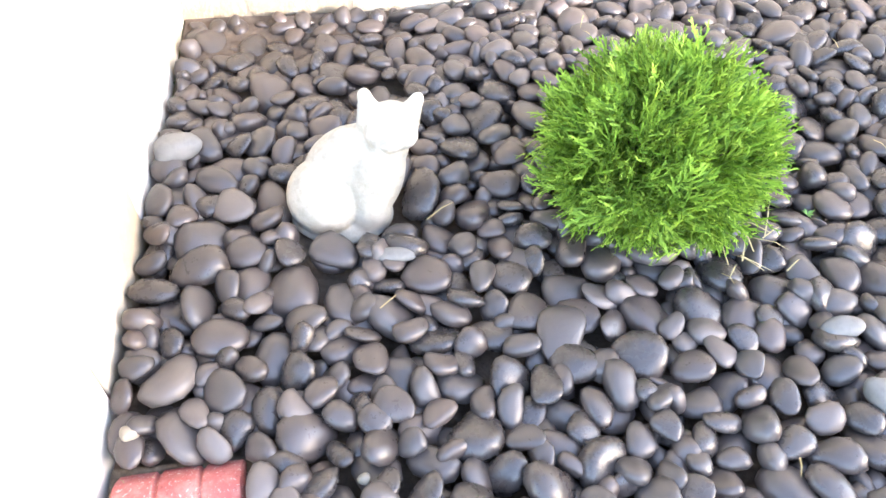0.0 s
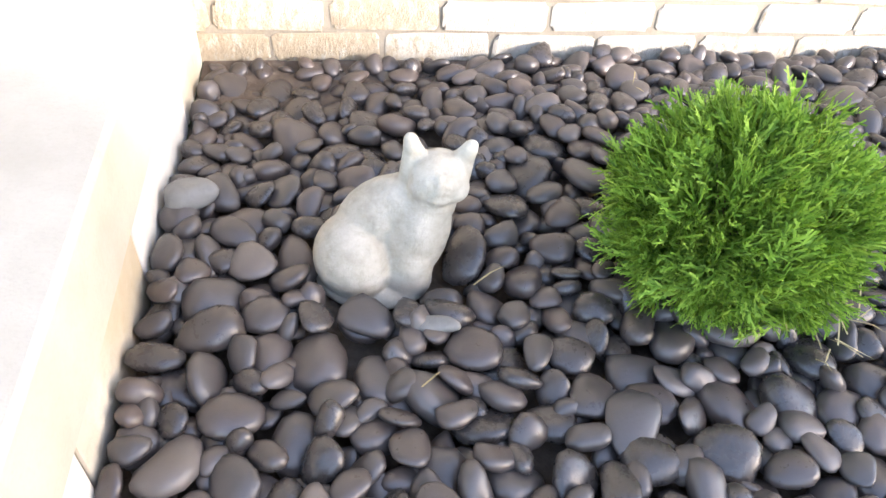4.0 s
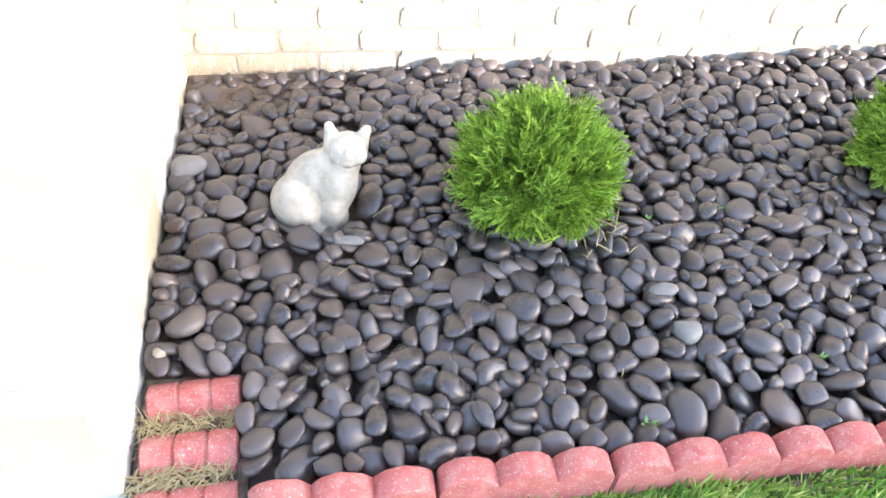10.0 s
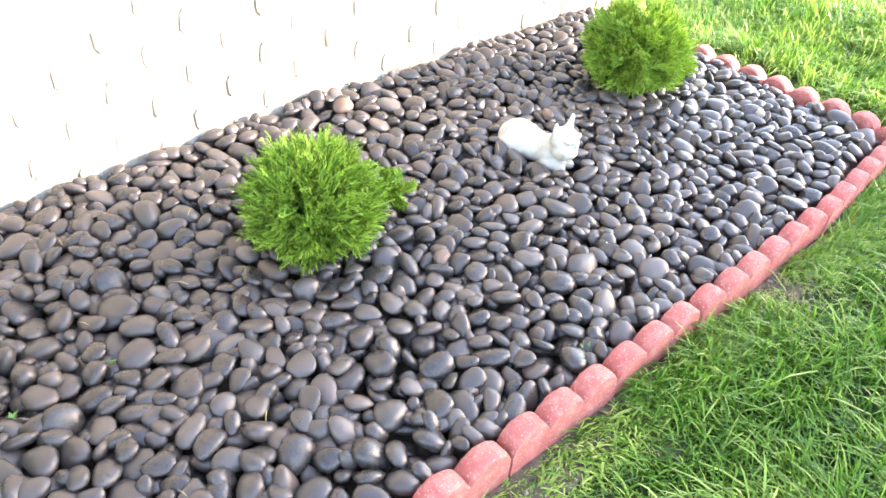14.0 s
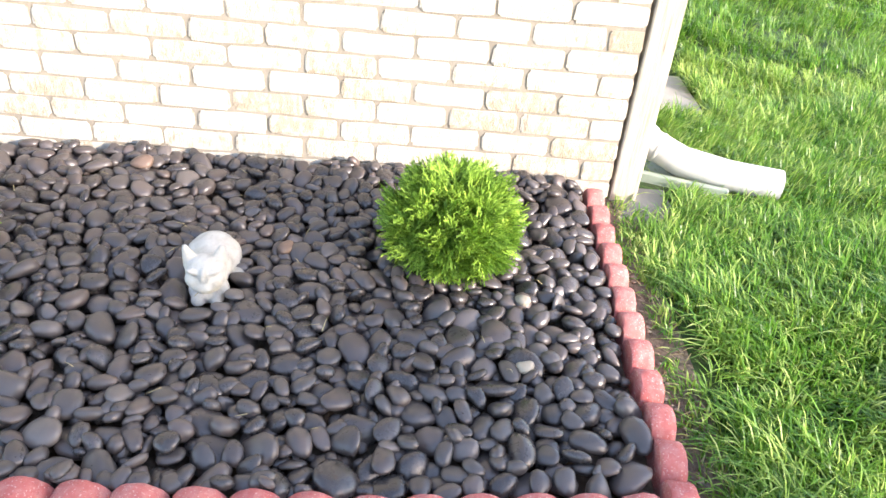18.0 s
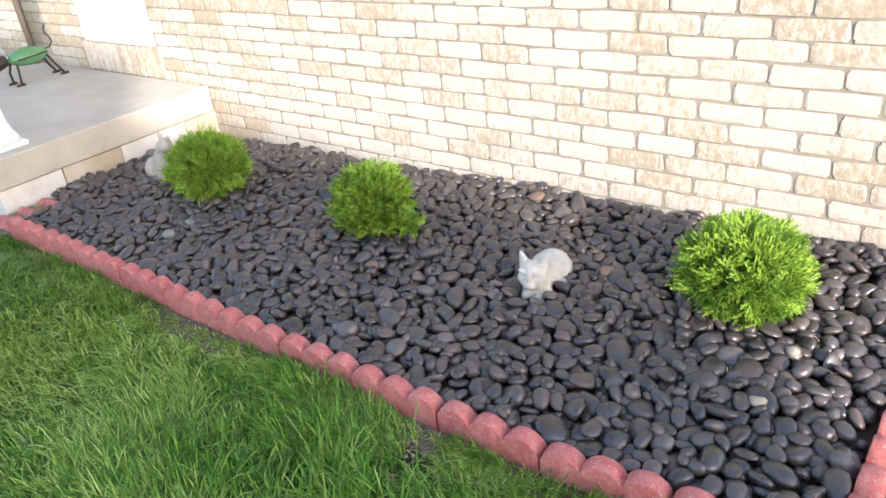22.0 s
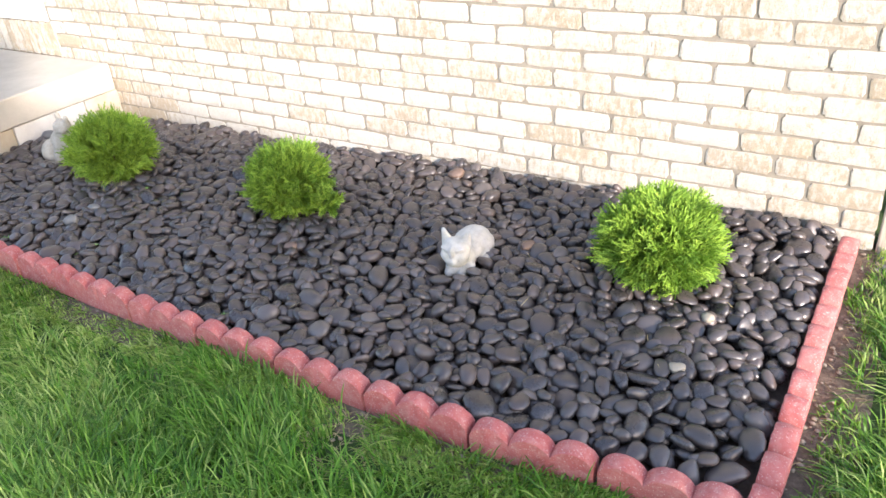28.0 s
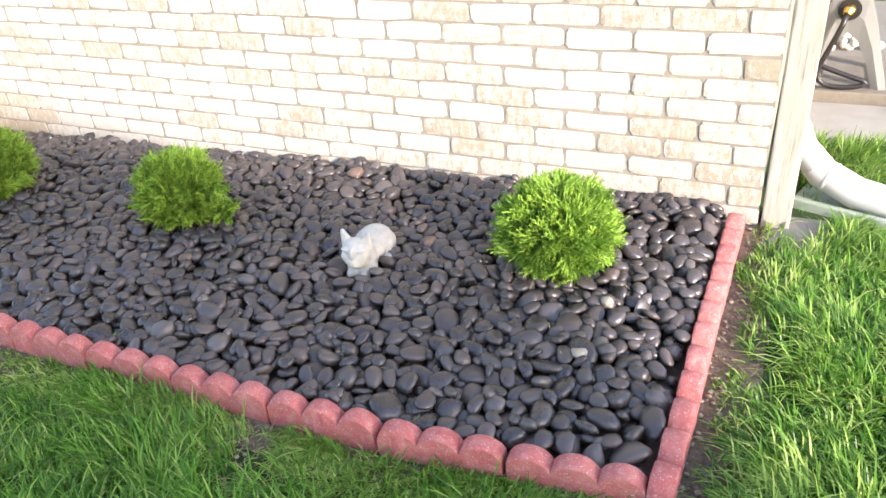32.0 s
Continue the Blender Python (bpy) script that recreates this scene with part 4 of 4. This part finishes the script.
def bare(x, y):
    """Bare spots in the turf: beside the edging and two worn patches."""
    d = np.where(x < XR + 0.08, (front_line(x) - 0.027 - 0.010 * np.sin(8 * x) * np.sin(21 * x + 1)) - y, 9)
    d = np.where((x >= XR + 0.08), np.where(y < YF - 0.1, 9, x - (XR + 0.098 + 0.03 * np.sin(9 * y + 1.0) + 0.02 * np.sin(23 * y))), d)
    p1 = np.hypot((x - 2.46 + 0.25 * (y + 1.4)) / 0.085, (y + 1.45) / 0.15)
    p2 = np.hypot((x - 3.58) / 0.08, (y + 0.72) / 0.22)
    p3 = np.hypot((x - 3.62) / 0.09, (y + 0.0) / 0.15)
    return np.clip(d / np.where(x < XR + 0.08, 0.014, 0.03), 0, 1) * np.clip(p1 - 0.35, 0, 1) * np.clip(p2 - 0.3, 0, 1) * np.clip(p3 - 0.5, 0, 1)


def paler(x, y):
    """Distance from the patches of paler coarse turf, in patch radii."""
    d = np.hypot((x - 1.15) / 0.6, (y + 1.80) / 0.42)
    d = np.minimum(d, np.hypot((x - 2.2) / 0.35, (y + 2.1) / 0.25))
    d = np.minimum(d, np.hypot((x - 1.4) / 0.5, (y + 1.42) / 0.07))
    d = np.minimum(d, np.hypot((x - 0.2) / 0.5, (y + 1.9) / 0.25))
    return d + 0.3 * np.sin(9 * x + 2 * np.sin(7 * y)) * np.sin(11 * y + 1)


def keep_green(x, y, r):
    return keep_front(x, y, r) & (r.uniform(0, 1, len(x)) < np.clip(paler(x, y) - 0.25, 0.25, 1))


def keep_front(x, y, r):
    inside = (x > XL) & (x < XR + 0.085) & (y > front_line(x) - 0.026)
    hard = (y > 0.02) & (x < 3.6)
    porchy = (x < XL + 0.01) & (y > -1.27)
    slab = (x > 3.48) & (x < 4.05) & (y > 0.67) & (y < 1.2)
    splash = (x > 3.5) & (x < 4.0) & (y > 0.05) & (y < 0.33)
    deck = (y > 1.18) & (y < 2.92) & (x < 4.03)
    return ~inside & ~hard & ~porchy & ~slab & ~deck & ~(splash & (r.uniform(0, 1, len(x)) < 0.85)) & (r.uniform(0, 1, len(x)) < bare(x, y))


for seed, n, reg, a, b, w in ((1, 92000, (-1.1, 3.6, -2.45, -1.28), 0.040, 0.105, 0.0044), (2, 66000, (3.4, 5.0, -2.4, 0.9), 0.045, 0.105, 0.0045),
                              (3, 120000, (3.6, 7.6, -1.5, 4.6), 0.05, 0.11, 0.006), (4, 9000, (3.6, 4.9, 0.2, 1.2), 0.04, 0.08, 0.004), (5, 30000, (-4.0, 7.6, -6.0, -2.4), 0.04, 0.09, 0.012)):
    v, f = blades(seed, n, reg, a, b, w, keep_green if seed == 1 else keep_front, fine=seed < 3)
    tagged(arrays("lawn_grass", v, f, GRASS), "lush green lawn grass with bare spots", "grass", kind="stuff")


def keep_coarse(x, y, r):
    return keep_front(x, y, r) & (r.uniform(0, 1, len(x)) < np.clip(1.35 - paler(x, y), 0, 1))


def keep_side(x, y, r):
    return keep_front(x, y, r) & (r.uniform(0, 1, len(x)) < 0.62 + 0.4 * np.sin(4 * x + 1) * np.sin(3 * y + 2))


# pale dry blades, thickened so their colour also carries the side lawn's sunlight
v, f = blades(10, 62000, (3.5, 5.8, -1.9, 1.4), 0.045, 0.10, 0.0052, keep_side)
tagged(arrays("coarse_grass", v, f, COARSE), "paler yellow-green coarse grass in the lawn", "grass", kind="stuff")
v, f = blades(9, 50000, (-0.3, 2.7, -2.4, -1.33), 0.040, 0.10, 0.0048, keep_coarse)
tagged(arrays("coarse_grass", v, f, COARSE), "paler yellow-green coarse grass in the lawn", "grass", kind="stuff")


v, f = blades(12, 30000, (-0.1, 3.4, -1.47, -1.30), 0.022, 0.052, 0.0042, keep_front, per=7)
tagged(arrays("coarse_grass", v, f, COARSE), "short yellow-green turf along the red edging", "grass", kind="stuff")


def straw_at(seed, n, region, z, length):
    r = np.random.default_rng(seed)
    V, F = [], []
    for i in range(n):
        p = np.array([r.uniform(region[0], region[1]), r.uniform(region[2], region[3]), z + r.uniform(0, 0.014)])
        a = r.uniform(0, 6.28)
        l = length * r.uniform(0.4, 1.2)
        d = np.array([math.cos(a), math.sin(a), r.normal(0, 0.16)]) * l
        s = np.array([-math.sin(a), math.cos(a), 0]) * 0.0011
        m = p + d * 0.5 + np.array([0, 0, r.uniform(0, 0.008)])
        o = len(V)
        V += [p - s, p + s, m + s, m - s, p + d]
        F += [(o, o + 1, o + 2, o + 3), (o + 3, o + 2, o + 4)]
    return np.array(V), F


for seed, n, reg, z, l in ((1, 200, (-0.19, -0.02, -1.15, -1.115), 0.03, 0.045), (2, 220, (-0.19, -0.03, -1.255, -1.22), 0.03, 0.045), (3, 90, (-0.19, -0.14, -1.34, -1.04), 0.03, 0.045),
                           (6, 130, (2.36, 2.58, -1.58, -1.36), 0.006, 0.045), (7, 90, (3.44, 3.60, -1.2, 0.0), 0.008, 0.05), (8, 50, (-0.2, 3.4, -1.40, -1.36), 0.006, 0.04)):
    v, f = straw_at(seed, n, reg, z, l)
    tagged(arrays("dry_grass", v, f, STRAW), "loose dry grass clippings and straw on the soil", "dry grass", kind="stuff")

def weed(x, y, z, size, seed):
    r = np.random.default_rng(seed)
    V, F = [], []
    for k in range(9):
        a = k * 2.4 + r.normal(0, 0.3)
        l, up = size * r.uniform(0.5, 1.1), r.uniform(0.4, 1.3)
        d = np.array([math.cos(a), math.sin(a), up]) / math.hypot(1, up) * l
        sd = np.array([-math.sin(a), math.cos(a), 0]) * size * 0.13
        o = len(V)
        V += [np.zeros(3), d * 0.5 + sd, d + np.array([0, 0, -0.12 * size]), d * 0.5 - sd]
        F.append((o, o + 1, o + 2, o + 3))
    ob = arrays("weed", np.array(V), F, SHRUB2)
    ob.location = (x, y, z)
    tagged(ob, "small pale green weed growing between black pebbles", "weed", group="weeds")


for k, (x, y, z, sz) in enumerate(((1.06, -1.20, 0.065, 0.035), (1.10, -1.13, 0.075, 0.025), (0.70, -1.235, 0.065, 0.04), (0.88, -0.72, 0.075, 0.03), (1.85, -1.245, 0.06, 0.04), (2.46, -1.245, 0.055, 0.025), (1.07, -0.70, 0.075, 0.022))):
    weed(x, y, z - 0.004, sz * 0.62, k)
v, f = straw_at(21, 15, (0.66, 0.80, -0.84, -0.74), 0.085, 0.06)
tagged(arrays("dry_grass", v, f, STRAW), "loose dry straw on black pebbles beside the shrub", "dry grass", kind="stuff")
v, f = straw_at(22, 40, (0.1, 3.2, -1.2, -0.15), 0.085, 0.05)
tagged(arrays("dry_grass", v, f, STRAW), "scattered dry needles on black pebbles", "dry grass", kind="stuff")
gv, gf, go = [], [], 0
bm = bmesh.new()
bmesh.ops.create_icosphere(bm, subdivisions=1, radius=1)
GV = np.array([v.co[:] for v in bm.verts])
GF = np.array([[v.index for v in f.verts] for f in bm.faces])
bm.free()
for k in range(190):
    if k < 90:
        x, y = rng.uniform(-0.1, 3.4), YF - THICK - rng.uniform(0.008, 0.05)
    elif k < 102:
        x, y = rng.uniform(2.32, 2.58), rng.uniform(-1.48, -1.35)
    else:
        x, y = XR + THICK + rng.uniform(0.01, 0.07), rng.uniform(-1.35, 0.0)
    sz = rng.uniform(0.003, 0.009)
    gv.append(GV * np.array([sz, sz * rng.uniform(0.6, 1), sz * 0.6]) * (1 + rng.normal(0, 0.12, GV.shape)) + np.array([x, y, 0.008]))
    gf.append(GF + go)
    go += len(GV)
tagged(arrays("gravel", np.concatenate(gv), np.concatenate(gf), LIGHTSTONE), "small pale gravel in the soil along the edging", "gravel", kind="stuff")

# ---- black pebbles, dropped one by one onto a height map ----
RES = 0.005
gx0, gx1, gy0, gy1 = XL + 0.002, XR + 0.026, YF + 0.002, -0.008
nx, ny = int((gx1 - gx0) / RES), int((gy1 - gy0) / RES)
GX = gx0 + (np.arange(nx) + 0.5) * RES
GY = gy0 + (np.arange(ny) + 0.5) * RES
XX, YY = np.meshgrid(GX, GY, indexing="ij")
H = 0.024 - 0.04 * np.clip((0.5 - XX) / 0.5, 0, 1) * np.clip((YY + 0.6) / 0.45, 0, 1) - 0.025 * np.clip(1.7 - XX, 0, 1) * np.clip((YY + 0.26) / 0.22, 0, 1)
for ox, oy, rx, ry, ang in ((0.132, -0.610, 0.084, 0.070, -6), (2.361, -0.688, 0.074, 0.046, -82)):
    c, s = math.cos(radians(ang)), math.sin(radians(ang))
    u, w = (XX - ox) * c + (YY - oy) * s, -(XX - ox) * s + (YY - oy) * c
    H[(u / rx) ** 2 + (w / ry) ** 2 < 1] = 0.5
H[(XX < -0.028) & (YY < -1.045)] = 0.5     # blocks by the porch
H[(YY < front_line(XX) + 0.025) | (XX > side_line(YY) - 0.001)] = 0.5     # behind the edging
prng = np.random.default_rng(2024)


def target(x, y):
    corner = np.clip((0.5 - x) / 0.5, 0, 1) * np.clip((y + 0.6) / 0.45, 0, 1)
    return 0.080 - 0.056 * corner + 0.006 * np.sin(2.1 * x + 1.3) * np.cos(3.3 * y) - (0.000 + 0.056 * np.clip(1.7 - x, 0, 0.75)) * np.clip((y + 0.26) / 0.22, 0, 1) * (1 - 0.6 * corner) + np.where(y > -1.2, 0.0, -0.004)


placed = []
tries, fails, low_cells = 0, 0, None
while fails < 700 and tries < 12000:
    tries += 1
    a = float(np.clip(prng.lognormal(math.log(0.0385 if tries < 1500 else 0.0345), 0.16), 0.021, 0.049))
    bb, cc = a * prng.uniform(0.58, 0.90), a * prng.uniform(0.31, 0.55)
    rot = Euler((prng.normal(0, 0.40), prng.normal(0, 0.40), prng.uniform(0, 6.283))).to_matrix()
    R = np.array(rot)
    A = R @ np.diag([1 / a**2, 1 / bb**2, 1 / cc**2]) @ R.T
    ex = math.sqrt((R[0] ** 2) @ np.array([a * a, bb * bb, cc * cc]))
    ey = math.sqrt((R[1] ** 2) @ np.array([a * a, bb * bb, cc * cc]))
    ez = math.sqrt((R[2] ** 2) @ np.array([a * a, bb * bb, cc * cc]))
    kx, ky = int(ex / RES), int(ey / RES)
    dx = np.arange(-kx, kx + 1)[:, None] * RES
    dy = np.arange(-ky, ky + 1)[None, :] * RES
    half = A[0, 2] * dx + A[1, 2] * dy
    disc = half * half - A[2, 2] * (A[0, 0] * dx * dx + 2 * A[0, 1] * dx * dy + A[1, 1] * dy * dy - 1)
    ok = disc > 0
    root = np.sqrt(np.where(ok, disc, 0))
    low = np.where(ok, (-half - 0.82 * root) / A[2, 2], 9.0)
    high = np.where(ok, (-half + root) / A[2, 2], -9.0)
    best = None
    if tries % 40 == 1 and tries > 1200:
        low_cells = np.argwhere(H < target(XX, YY) - 0.017)
    for n in range(20):
        if low_cells is not None and n < 8 and len(low_cells):
            i, j = (int(v) for v in low_cells[prng.integers(0, len(low_cells))])
            i, j = min(max(i, kx), nx - kx - 1), min(max(j, ky), ny - ky - 1)
        else:
            i, j = int(prng.integers(kx, nx - kx)), int(prng.integers(ky, ny - ky))
        zc = float((H[i - kx:i + kx + 1, j - ky:j + ky + 1] - low).max())
        over = zc + 0.50 * ez - target(GX[i], GY[j])
        if best is None or over < best[0]:
            best = (over, zc, i, j)
    if best is None:
        continue
    over, zc, i, j = best
    if over > 0:
        fails += 1
        continue
    fails = 0
    win = H[i - kx:i + kx + 1, j - ky:j + ky + 1]
    np.maximum(win, zc + high, out=win)
    placed.append((GX[i], GY[j], zc, R, (a, bb, cc), i, j, kx, ky, high))

# small stones that have slipped into the holes between the large ones
for k in range(1700):
    if k % 25 == 0:
        low_cells = np.argwhere(H < target(XX, YY) - 0.023)
        if len(low_cells) < 40:
            break
    i, j = (int(v) for v in low_cells[prng.integers(0, len(low_cells))])
    a = prng.uniform(0.019, 0.029)
    bb, cc = a * prng.uniform(0.6, 0.9), a * prng.uniform(0.4, 0.7)
    R = np.array(Euler((prng.normal(0, 0.5), prng.normal(0, 0.5), prng.uniform(0, 6.283))).to_matrix())
    A = R @ np.diag([1 / a**2, 1 / bb**2, 1 / cc**2]) @ R.T
    kx = ky = int(a / RES)
    i, j = min(max(i, kx), nx - kx - 1), min(max(j, ky), ny - ky - 1)
    dx = np.arange(-kx, kx + 1)[:, None] * RES
    dy = np.arange(-ky, ky + 1)[None, :] * RES
    half = A[0, 2] * dx + A[1, 2] * dy
    disc = half * half - A[2, 2] * (A[0, 0] * dx * dx + 2 * A[0, 1] * dx * dy + A[1, 1] * dy * dy - 1)
    root = np.sqrt(np.where(disc > 0, disc, 0))
    high = np.where(disc > 0, (-half + root) / A[2, 2], -9.0)
    win = H[i - kx:i + kx + 1, j - ky:j + ky + 1]
    if win.max() > 0.4:
        continue
    zc = float(min(np.median(win), H[i, j] + 0.010)) + 0.25 * cc
    np.maximum(win, zc + high, out=win)
    placed.append((GX[i], GY[j], zc, R, (a, bb, cc), i, j, kx, ky, high))

# leave out stones that others hide wholly
seen_ones = []
for p in placed:
    x, y, zc, R, ax, i, j, kx, ky, high = p
    win = H[i - kx:i + kx + 1, j - ky:j + ky + 1]
    if (zc + high > win - 0.004).sum() > 2:
        seen_ones.append(p)

def pebble_mesh(seed, sphere):
    """A water-worn stone: a blunt ellipsoid, tapered, a little bent, with one or two flat sides."""
    bm = bmesh.new()
    if sphere == "fine":
        bmesh.ops.create_icosphere(bm, subdivisions=3, radius=1)
    else:
        bmesh.ops.create_uvsphere(bm, u_segments=12, v_segments=8, radius=1)
    r = np.random.default_rng(seed)
    off = Vector(r.uniform(0, 50, 3))
    q, bend, taper = r.uniform(2.1, 2.7), r.normal(0, 0.16), r.uniform(-0.26, 0.26)
    cuts = [(Vector(r.normal(0, 1, 3)).normalized(), r.uniform(0.74, 0.92)) for _ in range(2)]
    for v in bm.verts:
        d = v.co.normalized()
        f = (abs(d.x) ** q + abs(d.y) ** q + abs(d.z) ** q) ** (-1 / q)
        c = d * f * (1 + 0.15 * noise.noise(d * 1.1 + off))
        for n, lim in cuts:
            c -= n * max(0.0, c.dot(n) - lim) * 0.6
        c.y = c.y * (1 + taper * c.x) + bend * (c.x * c.x - 0.4)
        c.z *= 1 + 0.5 * taper * c.x
        v.co = c
    me = bpy.data.meshes.new("pebble")
    bm.to_mesh(me)
    bm.free()
    me.materials.append(PEBBLE)
    me.polygons.foreach_set("use_smooth", [True] * len(me.polygons))
    return me


SHAPES = [pebble_mesh(100 + k, "fine") for k in range(24)]
COARSER = [pebble_mesh(100 + k, "coarse") for k in range(24)]
SV = [np.array([v.co[:] for v in m.vertices]) for m in COARSER]
SF = [[list(p.vertices) for p in m.polygons] for m in COARSER]
near = [k for k, p in enumerate(seen_ones) if 0.0 < p[0] < 1.35 and -1.26 < p[1] < -0.72]
near = set(near[-300:])
jv, jf, off = [], [], 0
for k, p in enumerate(seen_ones):
    x, y, zc, R, ax = p[:5]
    s = k % 24
    if k in near:
        ob = new("pebble", SHAPES[s])
        ob.matrix_world = Matrix.Translation((x, y, zc)) @ Matrix(R.tolist()).to_4x4() @ Matrix.Diagonal((*ax, 1))
        ob.parent = pebble_bed
    else:
        jv.append((SV[s] * np.array(ax)) @ R.T + np.array([x, y, zc]))
        jf += [[i + off for i in f] for f in SF[s]]
        off += len(SV[s])
rest = arrays("pebbles", np.concatenate(jv), jf, PEBBLE, pebble_bed, smooth=True)
rest["kind"] = "stuff"

# single stones that stand out: paler, browner or broken ones lying on top
for x, y, a, bb, cc, turn, m, lab in ((-0.155, -0.478, 0.040, 0.028, 0.020, 10, PALE, "pale rough pebble"), (0.833, -0.943, 0.032, 0.018, 0.015, 0, PALE, "pale grey pebble"),
                                      (3.139, -0.672, 0.021, 0.014, 0.012, -40, BUFF, "buff white pebble"), (3.127, -0.912, 0.021, 0.015, 0.012, 20, BUFF, "buff white pebble"),
                                      (0.846, -1.052, 0.027, 0.025, 0.018, 0, PALE, "pitted grey pebble"), (2.02, -0.13, 0.034, 0.026, 0.016, 15, BROWN, "flat brown pebble"),
                                      (2.52, -0.52, 0.028, 0.018, 0.014, 60, BROWN, "brown pebble"), (1.785, -0.853, 0.026, 0.018, 0.014, 30, BROWN, "brown pebble"),
                                      (0.424, -0.902, 0.050, 0.034, 0.014, 68, PEBBLE, "large flat chipped black pebble"), (0.20, -0.745, 0.030, 0.012, 0.008, -8, PALE, "thin pale pebble"),
                                      (0.13, -1.086, 0.009, 0.007, 0.007, 0, BUFF, "tiny white pebble"), (-0.165, -1.0, 0.013, 0.010, 0.009, 0, BUFF, "tiny white pebble")):
    i, j = int((x - gx0) / RES), int((y - gy0) / RES)
    ob = new("pebble", SHAPES[int(abs(x * 37)) % 14].copy())
    ob.data.materials.clear()
    ob.data.materials.append(m)
    top_z = float(np.median(H[max(i - 3, 0):i + 4, max(j - 3, 0):j + 4]))
    ob.matrix_world = pose(x, y, min(top_z, 0.12) + cc * 0.25, 8, -6, turn) @ Matrix.Diagonal((a, bb, cc, 1))
    ob.parent = pebble_bed
    ob["label"] = lab

# ---- bricks of the wall ----
BR = [brick_mesh(MODULE - 0.0105, COURSE - 0.0095, s) for s in range(10)]
HALF = [brick_mesh(MODULE / 2 - 0.0105, COURSE - 0.0095, 40 + s) for s in range(4)]
far_v, far_f, far_o = [], [], 0
near_bricks = 0
for c in range(-2, 24):
    z = Z0 + (c - 0.5) * COURSE
    shift = 0.048 if c % 2 else 0.158
    k = -20
    while True:
        x0 = shift + k * MODULE
        x1 = x0 + MODULE
        k += 1
        if x0 > WALL_END - 0.05:
            break
        if x1 < -3.0:
            continue
        a, b = x0 + 0.00525, x1 - 0.00525
        if b > WALL_END:
            b = WALL_END
        if b - a < 0.03:
            continue
        spans = [(a, b)]
        if z > 0.29:
            spans = [(p, q) for p, q in ((a, min(b, DOOR[0] - 0.08 if z < 0.49 else DOOR[0])), (max(a, DOOR[1] + 0.004), b)) if q - p > 0.03]
        for p, q in spans:
            L = q - p
            me = (BR if L > 0.13 else HALF)[int(rng.integers(0, 10 if L > 0.13 else 4))]
            sc = L / ((MODULE if L > 0.13 else MODULE / 2) - 0.0105)
            m = pose((p + q) / 2 + rng.uniform(-0.0015, 0.0015), rng.uniform(-0.0015, 0.0015), z + rng.uniform(-0.0015, 0.0015), 0, rng.uniform(-0.4, 0.4), rng.uniform(-0.4, 0.4)) @ Matrix.Diagonal((sc, 1, 1, 1))
            if p > 0.4 and 0 <= c <= 20 and near_bricks < 300:
                near_bricks += 1
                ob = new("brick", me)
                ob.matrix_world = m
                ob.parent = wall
            else:
                vv = np.array([(m @ v.co)[:] for v in me.vertices])
                far_v.append(vv)
                far_f += [[i + far_o for i in pl.vertices] for pl in me.polygons]
                far_o += len(vv)
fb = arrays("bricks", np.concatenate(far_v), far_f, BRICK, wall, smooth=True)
fb.data.set_sharp_from_angle(angle=radians(14))
fb["kind"] = "stuff"
SILL = brick_mesh(0.19 - 0.008, 0.056, 77)
x = DOOR[0] - 0.06
while x < DOOR[1] - 0.01:
    ob = new("sill_brick", SILL)
    ob.matrix_world = pose(x + 0.034, -0.006, 0.393, 0, 90, 0)
    ob.parent = wall
    x += 0.068
